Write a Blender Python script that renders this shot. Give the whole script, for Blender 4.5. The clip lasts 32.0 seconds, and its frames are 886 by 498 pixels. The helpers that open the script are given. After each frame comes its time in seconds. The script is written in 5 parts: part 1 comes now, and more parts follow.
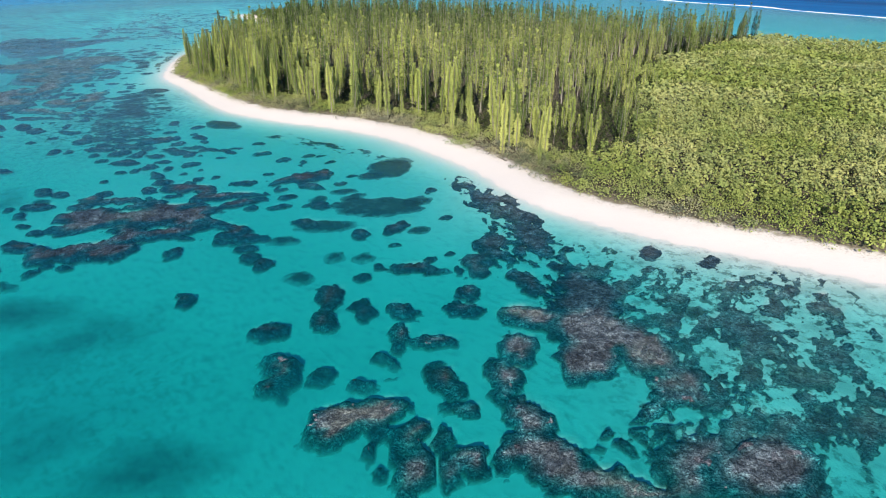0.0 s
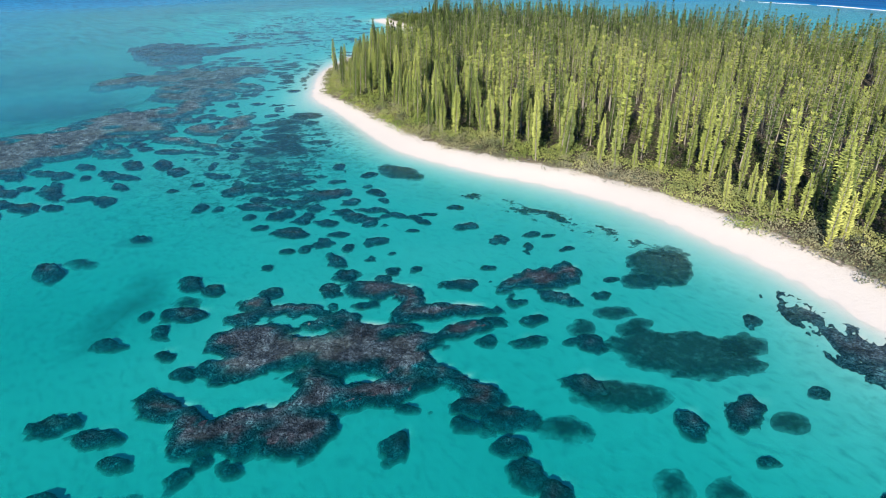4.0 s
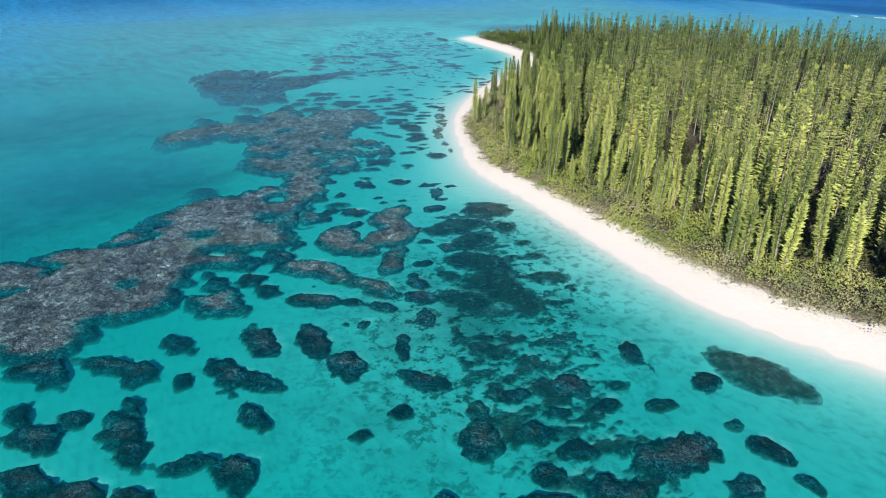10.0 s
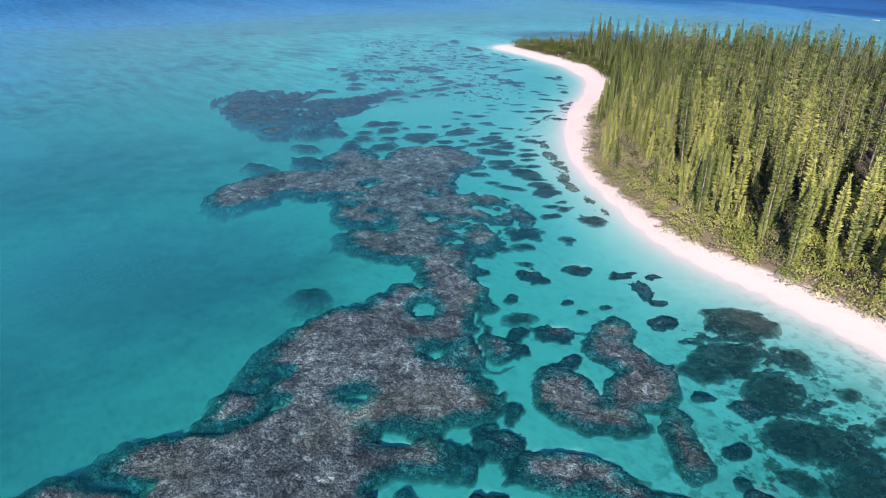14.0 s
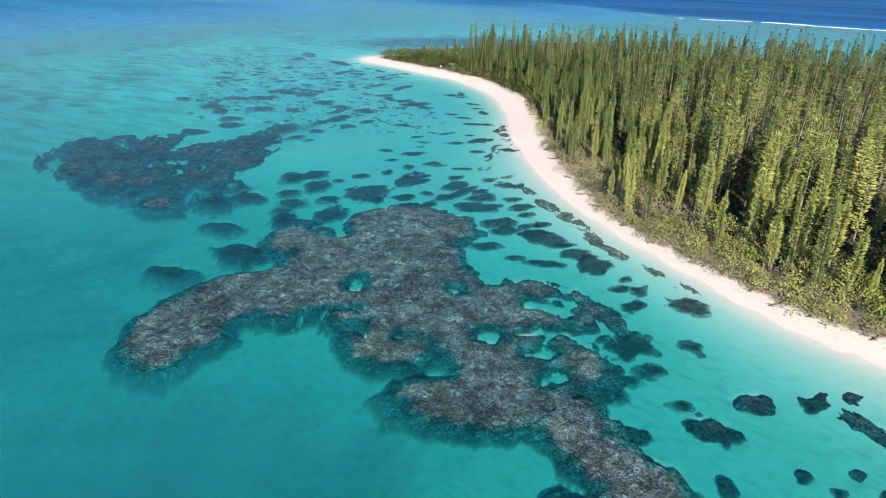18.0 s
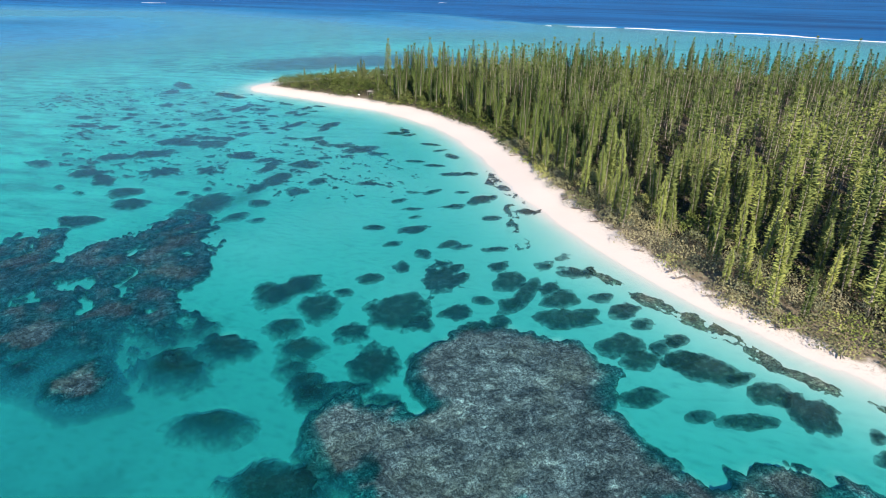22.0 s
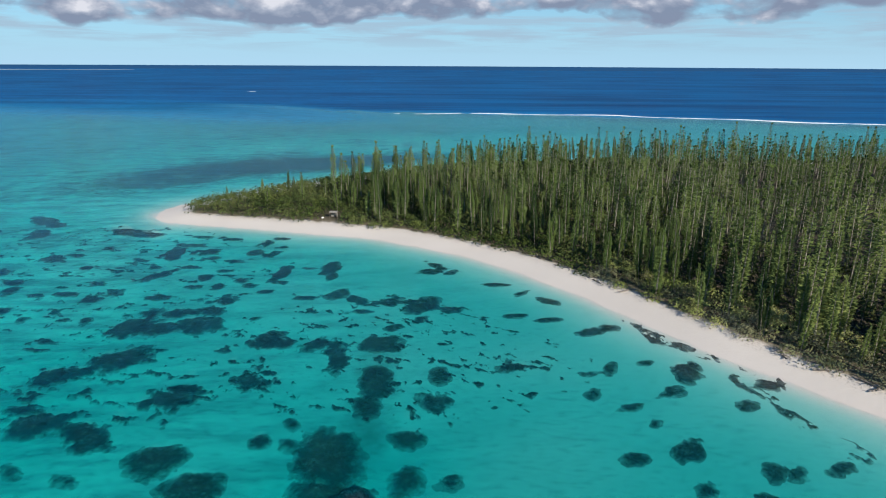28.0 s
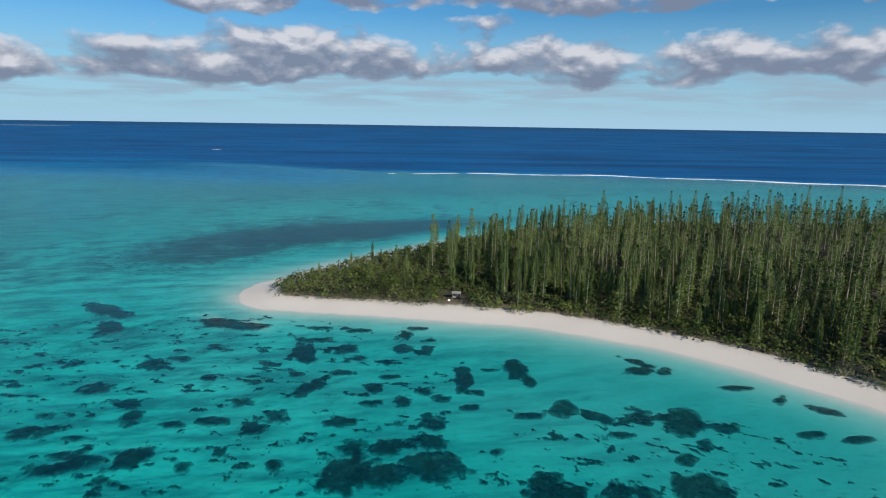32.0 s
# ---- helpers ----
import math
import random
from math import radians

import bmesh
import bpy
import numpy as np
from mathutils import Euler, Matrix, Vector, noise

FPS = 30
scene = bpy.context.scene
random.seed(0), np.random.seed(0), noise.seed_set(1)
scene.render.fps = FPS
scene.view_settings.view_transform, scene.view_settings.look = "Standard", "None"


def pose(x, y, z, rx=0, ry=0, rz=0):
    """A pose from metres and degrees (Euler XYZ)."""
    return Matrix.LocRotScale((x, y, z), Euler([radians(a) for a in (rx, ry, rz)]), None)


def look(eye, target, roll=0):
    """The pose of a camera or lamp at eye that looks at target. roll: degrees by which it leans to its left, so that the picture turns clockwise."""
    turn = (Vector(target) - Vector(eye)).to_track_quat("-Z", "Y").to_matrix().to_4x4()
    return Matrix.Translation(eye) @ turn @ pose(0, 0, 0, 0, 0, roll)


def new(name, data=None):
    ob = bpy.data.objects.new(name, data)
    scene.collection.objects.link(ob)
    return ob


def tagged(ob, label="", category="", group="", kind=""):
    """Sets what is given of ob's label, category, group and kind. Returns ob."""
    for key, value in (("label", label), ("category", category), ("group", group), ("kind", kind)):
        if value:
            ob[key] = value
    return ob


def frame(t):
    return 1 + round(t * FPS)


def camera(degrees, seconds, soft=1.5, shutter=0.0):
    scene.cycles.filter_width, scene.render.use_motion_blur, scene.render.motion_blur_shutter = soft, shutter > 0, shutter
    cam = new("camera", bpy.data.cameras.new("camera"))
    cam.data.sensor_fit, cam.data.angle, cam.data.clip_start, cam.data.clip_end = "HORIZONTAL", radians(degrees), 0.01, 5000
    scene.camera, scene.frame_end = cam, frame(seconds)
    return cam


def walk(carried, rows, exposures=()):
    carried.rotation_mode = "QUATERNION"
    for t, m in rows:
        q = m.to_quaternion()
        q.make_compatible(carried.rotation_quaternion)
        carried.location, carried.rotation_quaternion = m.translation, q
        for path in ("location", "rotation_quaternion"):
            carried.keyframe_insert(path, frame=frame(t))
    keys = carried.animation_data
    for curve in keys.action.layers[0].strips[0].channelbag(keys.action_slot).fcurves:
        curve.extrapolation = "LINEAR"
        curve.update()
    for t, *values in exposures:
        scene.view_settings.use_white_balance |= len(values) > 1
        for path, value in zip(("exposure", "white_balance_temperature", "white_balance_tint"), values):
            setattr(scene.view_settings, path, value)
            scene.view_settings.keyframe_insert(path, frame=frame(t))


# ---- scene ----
# A pine-clad coral island in a lagoon, passed by a camera some fifty metres up.
cam = camera(70.5, 32.0, soft=1.1)
# seconds, eye x, y, z, yaw, pitch, roll
ROWS = [
    (0, -1.97, -1.02, 49.32, -1.74, -25.34, 0.58),
    (0.5, -5.75, 5.52, 49.36, 1.06, -25.48, 0.65),
    (1, -9.54, 12.16, 49.35, 1.94, -25.60, 0.34),
    (1.5, -13.39, 18.88, 49.31, 2.22, -25.56, 0.33),
    (2, -17.38, 25.61, 49.23, 2.70, -25.53, 0.43),
    (2.5, -21.64, 32.26, 49.12, 3.47, -25.47, 0.56),
    (3, -26.19, 38.72, 48.98, 5.20, -25.39, 0.69),
    (3.5, -30.99, 44.98, 48.81, 6.66, -25.43, 0.46),
    (5.5, -52.02, 68.52, 48.23, 8.03, -25.03, 0.75),
    (6, -56.94, 74.55, 48.16, 8.26, -24.90, 0.96),
    (6.5, -61.83, 80.58, 48.13, 8.52, -24.85, 1.09),
    (7, -66.79, 86.59, 48.13, 8.76, -24.85, 1.13),
    (7.5, -71.77, 92.58, 48.17, 9.10, -24.87, 1.02),
    (8, -76.62, 98.52, 48.24, 9.43, -24.95, 0.65),
    (8.5, -81.31, 104.36, 48.34, 9.29, -24.87, 0.40),
    (9, -85.90, 110.08, 48.46, 9.30, -24.97, 0.43),
    (9.5, -90.56, 115.79, 48.60, 9.31, -24.88, 0.79),
    (10, -95.45, 121.57, 48.73, 9.36, -24.92, 0.74),
    (10.5, -100.63, 127.36, 48.82, 9.32, -24.99, 0.73),
    (11, -106.11, 132.95, 48.88, 9.13, -24.87, 1.02),
    (11.5, -111.86, 138.21, 48.88, 9.14, -24.97, 0.90),
    (12, -117.79, 143.19, 48.83, 9.23, -25.06, 0.67),
    (12.5, -123.83, 148.04, 48.74, 9.17, -25.06, 0.80),
    (13, -129.91, 152.89, 48.61, 8.95, -24.90, 1.05),
    (13.5, -135.98, 157.77, 48.44, 8.58, -24.90, 1.00),
    (14, -141.86, 162.74, 48.25, 6.31, -24.89, 1.02),
    (14.5, -147.41, 167.84, 48.05, 2.77, -24.80, 0.88),
    (16.5, -166.03, 189.57, 47.46, -8.52, -24.39, 1.32),
    (17, -170.43, 195.74, 47.41, -9.23, -24.40, 1.31),
    (17.5, -174.76, 202.19, 47.39, -9.88, -24.42, 1.31),
    (18, -178.92, 208.82, 47.40, -11.29, -24.43, 1.21),
    (18.5, -182.74, 215.48, 47.41, -14.41, -24.43, 1.05),
    (19, -186.15, 222.19, 47.44, -17.72, -24.43, 1.03),
    (19.5, -189.14, 228.98, 47.47, -20.94, -24.42, 1.03),
    (20, -191.78, 235.88, 47.52, -23.92, -24.40, 1.11),
    (20.5, -194.19, 242.91, 47.56, -24.51, -24.36, 1.15),
    (21, -196.47, 250.05, 47.63, -24.71, -24.45, 1.05),
    (21.5, -198.65, 257.29, 47.72, -25.06, -24.10, 0.92),
    (22, -200.73, 264.58, 47.84, -25.44, -23.58, 0.85),
    (22.5, -202.69, 271.87, 48.00, -25.79, -23.06, 0.70),
    (23, -204.49, 279.09, 48.20, -28.18, -22.42, 0.55),
    (23.5, -206.16, 286.18, 48.43, -31.37, -21.78, 0.57),
    (24, -207.76, 293.12, 48.69, -33.72, -21.08, 0.73),
    (24.5, -209.39, 299.89, 48.97, -33.79, -20.53, 0.38),
    (25, -211.34, 306.54, 49.27, -34.47, -20.02, 0.20),
    (25.5, -213.77, 313.13, 49.59, -35.46, -19.46, 0.32),
    (27.5, -228.81, 339.40, 50.72, -43.06, -17.16, 0.31),
    (28, -231.93, 346.67, 50.90, -44.58, -16.50, 0.31),
    (28.5, -234.81, 354.21, 51.03, -46.96, -15.90, 0.34),
    (29, -237.46, 361.95, 51.10, -48.48, -15.21, 0.57),
    (29.5, -239.87, 369.74, 51.13, -48.70, -14.57, 0.61),
    (30, -242.06, 377.57, 51.11, -49.39, -13.96, 0.57),
    (30.5, -244.09, 385.41, 51.05, -50.01, -13.39, 0.48),
    (31, -246.05, 393.28, 50.96, -49.98, -12.76, 0.61),
    (31.5, -248.12, 401.17, 50.84, -49.93, -12.03, 0.77),
    (32, -250.55, 409.08, 50.69, -50.04, -11.35, 0.87),
]
walk(cam, [(t, pose(x, y, z, 90 + pitch, 0, yaw) @ pose(0, 0, 0, 0, 0, roll)) for t, x, y, z, yaw, pitch, roll in ROWS],
     exposures=[(0, 0.9, 6500, 14), (10, 0.92, 6500, 12), (12, 0.93, 6600, 17), (13, 0.95, 6700, 22), (14, 0.95, 6750, 32), (16, 0.96, 6850, 26), (18, 0.97, 6950, 18), (20, 1.01, 6900, 17),
                (22.3, 1.06, 6850, 18), (23.2, 1.0, 6650, 12), (24, 0.76, 6500, 10), (27, 0.46, 6500, 10), (32, 0.2, 6500, 9)])

# ---- sky, sun ----
SUN_EL, SUN_AZ = radians(28), math.atan2(-0.2, -0.98)
world = bpy.data.worlds.new("sky")
scene.world = world
world.use_nodes = True


class Nodes:
    """A short hand for node trees."""

    def __init__(self, tree):
        self.t = tree
        tree.nodes.clear()

    def put(self, socket, v):
        if isinstance(v, bpy.types.NodeSocket):
            self.t.links.new(v, socket)
        elif isinstance(v, tuple) and len(v) == 3 and socket.type == "RGBA":
            socket.default_value = (*v, 1)
        else:
            socket.default_value = v

    def math(self, op, a, b=0.0, clamp=False):
        n = self.t.nodes.new("ShaderNodeMath")
        n.operation, n.use_clamp = op, clamp
        self.put(n.inputs[0], a), self.put(n.inputs[1], b)
        return n.outputs[0]

    def mix(self, f, a, b, blend="MIX"):
        n = self.t.nodes.new("ShaderNodeMix")
        n.data_type, n.blend_type = "RGBA", blend
        self.put(n.inputs[0], f), self.put(n.inputs[6], a), self.put(n.inputs[7], b)
        return n.outputs[2]

    def ramp(self, f, stops, colour=True):
        n = self.t.nodes.new("ShaderNodeValToRGB")
        while len(n.color_ramp.elements) < len(stops):
            n.color_ramp.elements.new(0.5)
        for e, (p, c) in zip(n.color_ramp.elements, stops):
            e.position, e.color = p, ((*c, 1) if isinstance(c, tuple) else (c, c, c, 1))
        self.put(n.inputs[0], f)
        return n.outputs[0]

    def noise(self, vec, scale, detail=4.0, rough=0.55, dist=0.0):
        n = self.t.nodes.new("ShaderNodeTexNoise")
        self.put(n.inputs["Vector"], vec)
        n.inputs["Scale"].default_value, n.inputs["Detail"].default_value = scale, detail
        n.inputs["Roughness"].default_value, n.inputs["Distortion"].default_value = rough, dist
        return n.outputs[0]

    def voronoi(self, vec, scale, out=0, feature="F1"):
        n = self.t.nodes.new("ShaderNodeTexVoronoi")
        n.feature = feature
        self.put(n.inputs["Vector"], vec)
        n.inputs["Scale"].default_value = scale
        return n.outputs[out]

    def place(self):
        return self.t.nodes.new("ShaderNodeNewGeometry").outputs["Position"]

    def scaled(self, vec, s, rot=(0, 0, 0)):
        n = self.t.nodes.new("ShaderNodeMapping")
        self.put(n.inputs[0], vec)
        n.inputs["Scale"].default_value, n.inputs["Rotation"].default_value = s, rot
        return n.outputs[0]

    def attr(self, name):
        n = self.t.nodes.new("ShaderNodeAttribute")
        n.attribute_name = name
        return n.outputs["Fac"]

    def rand(self):
        return self.t.nodes.new("ShaderNodeObjectInfo").outputs["Random"]

    def island(self):
        return self.t.nodes.new("ShaderNodeNewGeometry").outputs["Random Per Island"]


def sky_nodes():
    n = Nodes(world.node_tree)
    out = n.t.nodes.new("ShaderNodeOutputWorld")
    bg = n.t.nodes.new("ShaderNodeBackground")
    sky = n.t.nodes.new("ShaderNodeTexSky")
    sky.sky_type, sky.sun_disc = "NISHITA", False
    sky.sun_elevation, sky.sun_rotation = SUN_EL, SUN_AZ
    sky.altitude, sky.air_density, sky.dust_density, sky.ozone_density = 50, 1.0, 0.6, 1.6
    way = n.t.nodes.new("ShaderNodeTexCoord").outputs["Generated"]
    sep = n.t.nodes.new("ShaderNodeSeparateXYZ")
    n.t.links.new(way, sep.inputs[0])
    up = sep.outputs[2]
    # clouds: a long flat-based bank above the sea, a higher heap beside it, thin streaks below
    bearing = n.math("ARCTAN2", sep.outputs[0], sep.outputs[1])

    def drift(wide, tall, lift, seed, detail, rough=0.55, dist=0.3):
        comb = n.t.nodes.new("ShaderNodeCombineXYZ")
        n.put(comb.inputs[0], n.math("MULTIPLY", bearing, wide))
        n.put(comb.inputs[1], n.math("MULTIPLY", n.math("ADD", up, lift), tall))
        comb.inputs[2].default_value = seed
        return n.noise(comb.outputs[0], 1.0, detail, rough, dist)

    puff, puff_above = drift(13.0, 24.0, 0.0, 3.7, 6.0, 0.5, 0.15), drift(13.0, 24.0, 0.014, 3.7, 5.0, 0.5, 0.15)
    long = drift(4.5, 7.0, 0.0, 8.2, 2.0)
    sag = n.math("MULTIPLY", n.math("SUBTRACT", drift(5.0, 0.0, 0.0, 1.3, 3.0), 0.5), 0.085)

    def bank(base, thick, seed_shift):
        v = n.math("SUBTRACT", n.math("SUBTRACT", up, base), sag)
        profile = n.ramp(n.math("ADD", n.math("MULTIPLY", v, 1.0 / thick), 0.25), [(0.1, 0.0), (0.27, 1.0), (0.5, 0.82), (1.0, 0.0)])
        body = n.math("ADD", n.math("MULTIPLY", puff, 0.75), n.math("MULTIPLY", n.math("ADD", long, seed_shift), 0.55))
        return n.math("ADD", body, n.math("MULTIPLY", n.math("SUBTRACT", profile, 1.0), 0.55)), v

    first, v1 = bank(0.064, 0.19, 0.16)
    second, v2 = bank(0.165, 0.17, 0.10)
    cover = n.ramp(n.math("MAXIMUM", first, second), [(0.565, 0.0), (0.62, 0.55), (0.7, 1.0)])
    streak = n.math("MULTIPLY", n.ramp(drift(6.0, 75.0, 0.0, 5.1, 5.0, 0.6), [(0.43, 0.0), (0.58, 0.9)]), n.ramp(up, [(0.012, 0.0), (0.04, 1.0), (0.085, 0.8), (0.11, 0.0)]))
    relief = n.math("ADD", n.math("MULTIPLY", n.math("SUBTRACT", puff, puff_above), 2.2), n.math("MULTIPLY", n.math("MINIMUM", v1, n.math("ABSOLUTE", v2)), 5.0))
    lit = n.ramp(n.math("ADD", relief, 0.34), [(0.3, (0.33, 0.40, 0.53)), (0.52, (0.54, 0.60, 0.71)), (0.8, (1.1, 1.11, 1.13))])
    blue = n.mix(1.0, sky.outputs[0], (0.34, 0.8, 1.16), "MULTIPLY")
    low = n.mix(n.ramp(up, [(0.0, 0.95), (0.05, 0.7), (0.16, 0.0)]), blue, (4.5, 7.1, 9.1))
    low = n.mix(n.math("MULTIPLY", streak, 0.9), low, (3.8, 5.2, 6.6))
    cloudy = n.mix(n.math("MULTIPLY", cover, 0.95), low, n.mix(1.0, lit, (7.0, 7.0, 7.5), "MULTIPLY"))
    below = n.math("LESS_THAN", up, -0.0042)
    n.put(bg.inputs[0], n.mix(below, cloudy, (0.25, 0.95, 2.3)))
    bg.inputs[1].default_value = 0.075
    n.t.links.new(bg.outputs[0], out.inputs[0])


sky_nodes()
sun = new("sun", bpy.data.lights.new("sun", "SUN"))
sun.data.energy, sun.data.angle, sun.data.color = 5.0, radians(0.5), (1.0, 0.93, 0.82)
toward = Vector((math.sin(SUN_AZ) * math.cos(SUN_EL), math.cos(SUN_AZ) * math.cos(SUN_EL), math.sin(SUN_EL)))
sun.matrix_world = look(toward * 400, (0, 0, 0))


# ---- materials ----
def material(name):
    m = bpy.data.materials.new(name)
    m.use_nodes = True
    n = Nodes(m.node_tree)
    out = n.t.nodes.new("ShaderNodeOutputMaterial")
    return m, n, out


def surface(n, out, colour, rough=0.9, bump=None, strength=0.3, distance=0.1, spec=0.3):
    b = n.t.nodes.new("ShaderNodeBsdfPrincipled")
    n.put(b.inputs["Base Color"], colour), n.put(b.inputs["Roughness"], rough)
    b.inputs["Specular IOR Level"].default_value = spec
    if bump is not None:
        k = n.t.nodes.new("ShaderNodeBump")
        k.inputs["Strength"].default_value, k.inputs["Distance"].default_value = strength, distance
        n.put(k.inputs["Height"], bump)
        n.t.links.new(k.outputs[0], b.inputs["Normal"])
    n.t.links.new(b.outputs[0], out.inputs[0])
    return b


def make_ground():
    m, n, out = material("sand_and_soil")
    p = n.place()
    fine = n.noise(p, 1.3, 6.0, 0.7)
    broad = n.noise(p, 0.045, 4.0)
    sand = n.mix(broad, (0.55, 0.497, 0.44), (0.65, 0.592, 0.53))
    sand = n.mix(n.math("MULTIPLY", n.ramp(fine, [(0.55, 0.0), (0.75, 1.0)]), 0.3), sand, (0.55, 0.47, 0.38))
    # soil turns near black inland, the forest's shade put into its colour
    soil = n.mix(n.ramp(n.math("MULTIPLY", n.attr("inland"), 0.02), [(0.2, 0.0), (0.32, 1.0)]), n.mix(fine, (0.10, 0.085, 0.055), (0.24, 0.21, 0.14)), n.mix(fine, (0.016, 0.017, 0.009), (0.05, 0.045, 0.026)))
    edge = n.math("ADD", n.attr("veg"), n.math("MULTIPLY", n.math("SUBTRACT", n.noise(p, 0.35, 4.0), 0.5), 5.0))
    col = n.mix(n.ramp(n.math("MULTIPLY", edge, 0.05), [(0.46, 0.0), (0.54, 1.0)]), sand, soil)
    # twigs and dry leaves washed up below the bushes
    litter = n.ramp(n.noise(p, 2.2, 6.0, 0.8), [(0.52, 0.0), (0.6, 1.0)])
    reach = n.ramp(n.math("MULTIPLY", edge, 0.05), [(0.3, 0.0), (0.42, 0.6), (0.5, 1.0)])
    col = n.mix(n.math("MULTIPLY", litter, reach), col, (0.25, 0.20, 0.15))
    # damp band at the water's edge
    wet = n.ramp(n.math("ADD", n.math("MULTIPLY", n.attr("inland"), 0.1), 0.5), [(0.5, 1.0), (0.68, 0.0)])
    col = n.mix(n.math("MULTIPLY", wet, 0.3), col, (0.62, 0.555, 0.50))
    # thin weed and rubble film on the sea floor
    weed = n.ramp(n.noise(p, 0.11, 7.0, 0.68, 0.6), [(0.44, 0.0), (0.6, 1.0)])
    drift = n.math("ADD", n.math("MULTIPLY", n.noise(p, 0.02, 3.0), 0.45), n.math("MULTIPLY", n.noise(n.scaled(p, (0.55, 1.0, 1.0), (0, 0, radians(25))), 0.17, 6.0, 0.7), 0.55))
    drift = n.math("MULTIPLY", n.ramp(drift, [(0.52, 0.0), (0.6, 0.6)]), n.attr("drift"))
    weed = n.math("MULTIPLY", n.math("MAXIMUM", n.math("MULTIPLY", weed, 0.4), n.ramp(n.noise(p, 0.55, 6.0, 0.75), [(0.5, 0.0), (0.58, 0.95)])), n.ramp(n.attr("weed"), [(0.0, 0.02), (1.0, 1.0)]))
    weed = n.math("MAXIMUM", weed, n.math("MULTIPLY", n.ramp(n.math("MULTIPLY", n.attr("weed"), 0.6), [(0.66, 0.0), (0.9, 0.85)]), n.ramp(n.noise(p, 0.06, 5.0, 0.7), [(0.36, 0.3), (0.5, 1.0)])))
    under = n.ramp(n.math("ADD", n.math("MULTIPLY", n.attr("inland"), 0.05), 0.5), [(0.38, 1.0), (0.46, 0.0)])
    col = n.mix(n.math("MULTIPLY", n.math("MAXIMUM", weed, drift), under), col, (0.075, 0.075, 0.06))
    # wide dim beds of low weed in the deeper hollows
    haze = n.math("ADD", n.attr("bed"), n.math("MULTIPLY", n.math("SUBTRACT", n.noise(p, 0.12, 5.0, 0.65), 0.5), 0.9))
    col = n.mix(n.ramp(haze, [(0.25, 0.0), (0.85, 0.85), (1.2, 0.97)]), col, (0.05, 0.062, 0.055))
    surface(n, out, col, 0.95, n.math("ADD", fine, n.noise(p, 0.4, 3.0)), 0.22, 0.25, 0.15)
    return m


def make_water():
    m, n, out = material("sea_water")
    p = n.place()
    d = n.attr("depth")
    # what one passage through the water column lets through
    comb = n.t.nodes.new("ShaderNodeCombineColor")
    for i, k in enumerate((2.8, 0.275, 0.298)):
        n.put(comb.inputs[i], n.math("POWER", math.exp(-k), d))
    # ripples; the light they gather and spread is painted into the tint
    ripple = n.noise(n.scaled(p, (0.5, 1.0, 1.0), (0, 0, radians(8))), 0.6, 4.0, 0.65)
    wavelet = n.noise(n.scaled(n.scaled(p, (1, 1, 1), (0, 0, radians(50))), (0.5, 1.0, 1.0)), 1.1, 4.0, 0.6)
    ripple = n.math("ADD", n.math("MULTIPLY", ripple, 0.3), n.math("MULTIPLY", wavelet, 0.7))
    ripple_light = n.ramp(ripple, [(0.38, (0.8, 0.83, 0.84)), (0.49, (0.98, 0.98, 0.98)), (0.68, (1.0, 1.0, 1.0))])
    # short chop past the point, open to the wind: wavelet shading put into colour
    sep = n.t.nodes.new("ShaderNodeSeparateXYZ")
    n.put(sep.inputs[0], p)
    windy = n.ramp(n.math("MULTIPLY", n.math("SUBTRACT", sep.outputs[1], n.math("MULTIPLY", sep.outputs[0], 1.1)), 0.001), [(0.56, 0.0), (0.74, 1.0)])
    chop_shade = n.noise(n.scaled(n.scaled(p, (1, 1, 1), (0, 0, radians(38))), (0.28, 1.0, 1.0)), 0.2, 5.0, 0.75)
    chop_shade = n.ramp(chop_shade, [(0.41, (0.74, 0.78, 0.8)), (0.5, (1.06, 1.06, 1.06)), (0.6, (1.28, 1.25, 1.22))])
    ripple_light = n.mix(windy, ripple_light, n.mix(1.0, ripple_light, chop_shade, "MULTIPLY"))
    clear = n.t.nodes.new("ShaderNodeBsdfTransparent")
    afloat = n.ramp(d, [(0.05, 0.0), (0.55, 1.0)])
    n.put(clear.inputs[0], n.mix(afloat, comb.outputs[0], n.mix(1.0, comb.outputs[0], ripple_light, "MULTIPLY")))
    deep = n.ramp(n.math("MULTIPLY", d, 0.04), [(0.0, (0.0, 0.0, 0.0)), (0.03, (0.0, 0.012, 0.014)), (0.06, (0.0, 0.038, 0.047)), (0.1, (0.0, 0.083, 0.1)), (0.125, (0.001, 0.1, 0.119)), (0.15, (0.002, 0.12, 0.14)), (0.19, (0.004, 0.14, 0.2)), (0.26, (0.005, 0.15, 0.285)), (0.5, (0.001, 0.098, 0.255)), (1.0, (0.0, 0.072, 0.215))])
    # swell shading put into the open sea's colour, drawn out along the crests
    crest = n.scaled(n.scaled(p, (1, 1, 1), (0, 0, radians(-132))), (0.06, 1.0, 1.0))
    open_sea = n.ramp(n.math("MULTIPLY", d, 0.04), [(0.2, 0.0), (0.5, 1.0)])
    swell_shade = n.ramp(n.math("ADD", n.math("MULTIPLY", n.noise(crest, 0.014, 6.0, 0.8), 0.7), n.math("MULTIPLY", n.noise(p, 0.004, 3.0), 0.3)), [(0.42, (0.57, 0.6, 0.66)), (0.5, (0.96, 0.97, 0.98)), (0.58, (1.3, 1.25, 1.2))])
    deep = n.mix(open_sea, deep, n.mix(1.0, deep, swell_shade, "MULTIPLY"))
    body = n.t.nodes.new("ShaderNodeBsdfDiffuse")
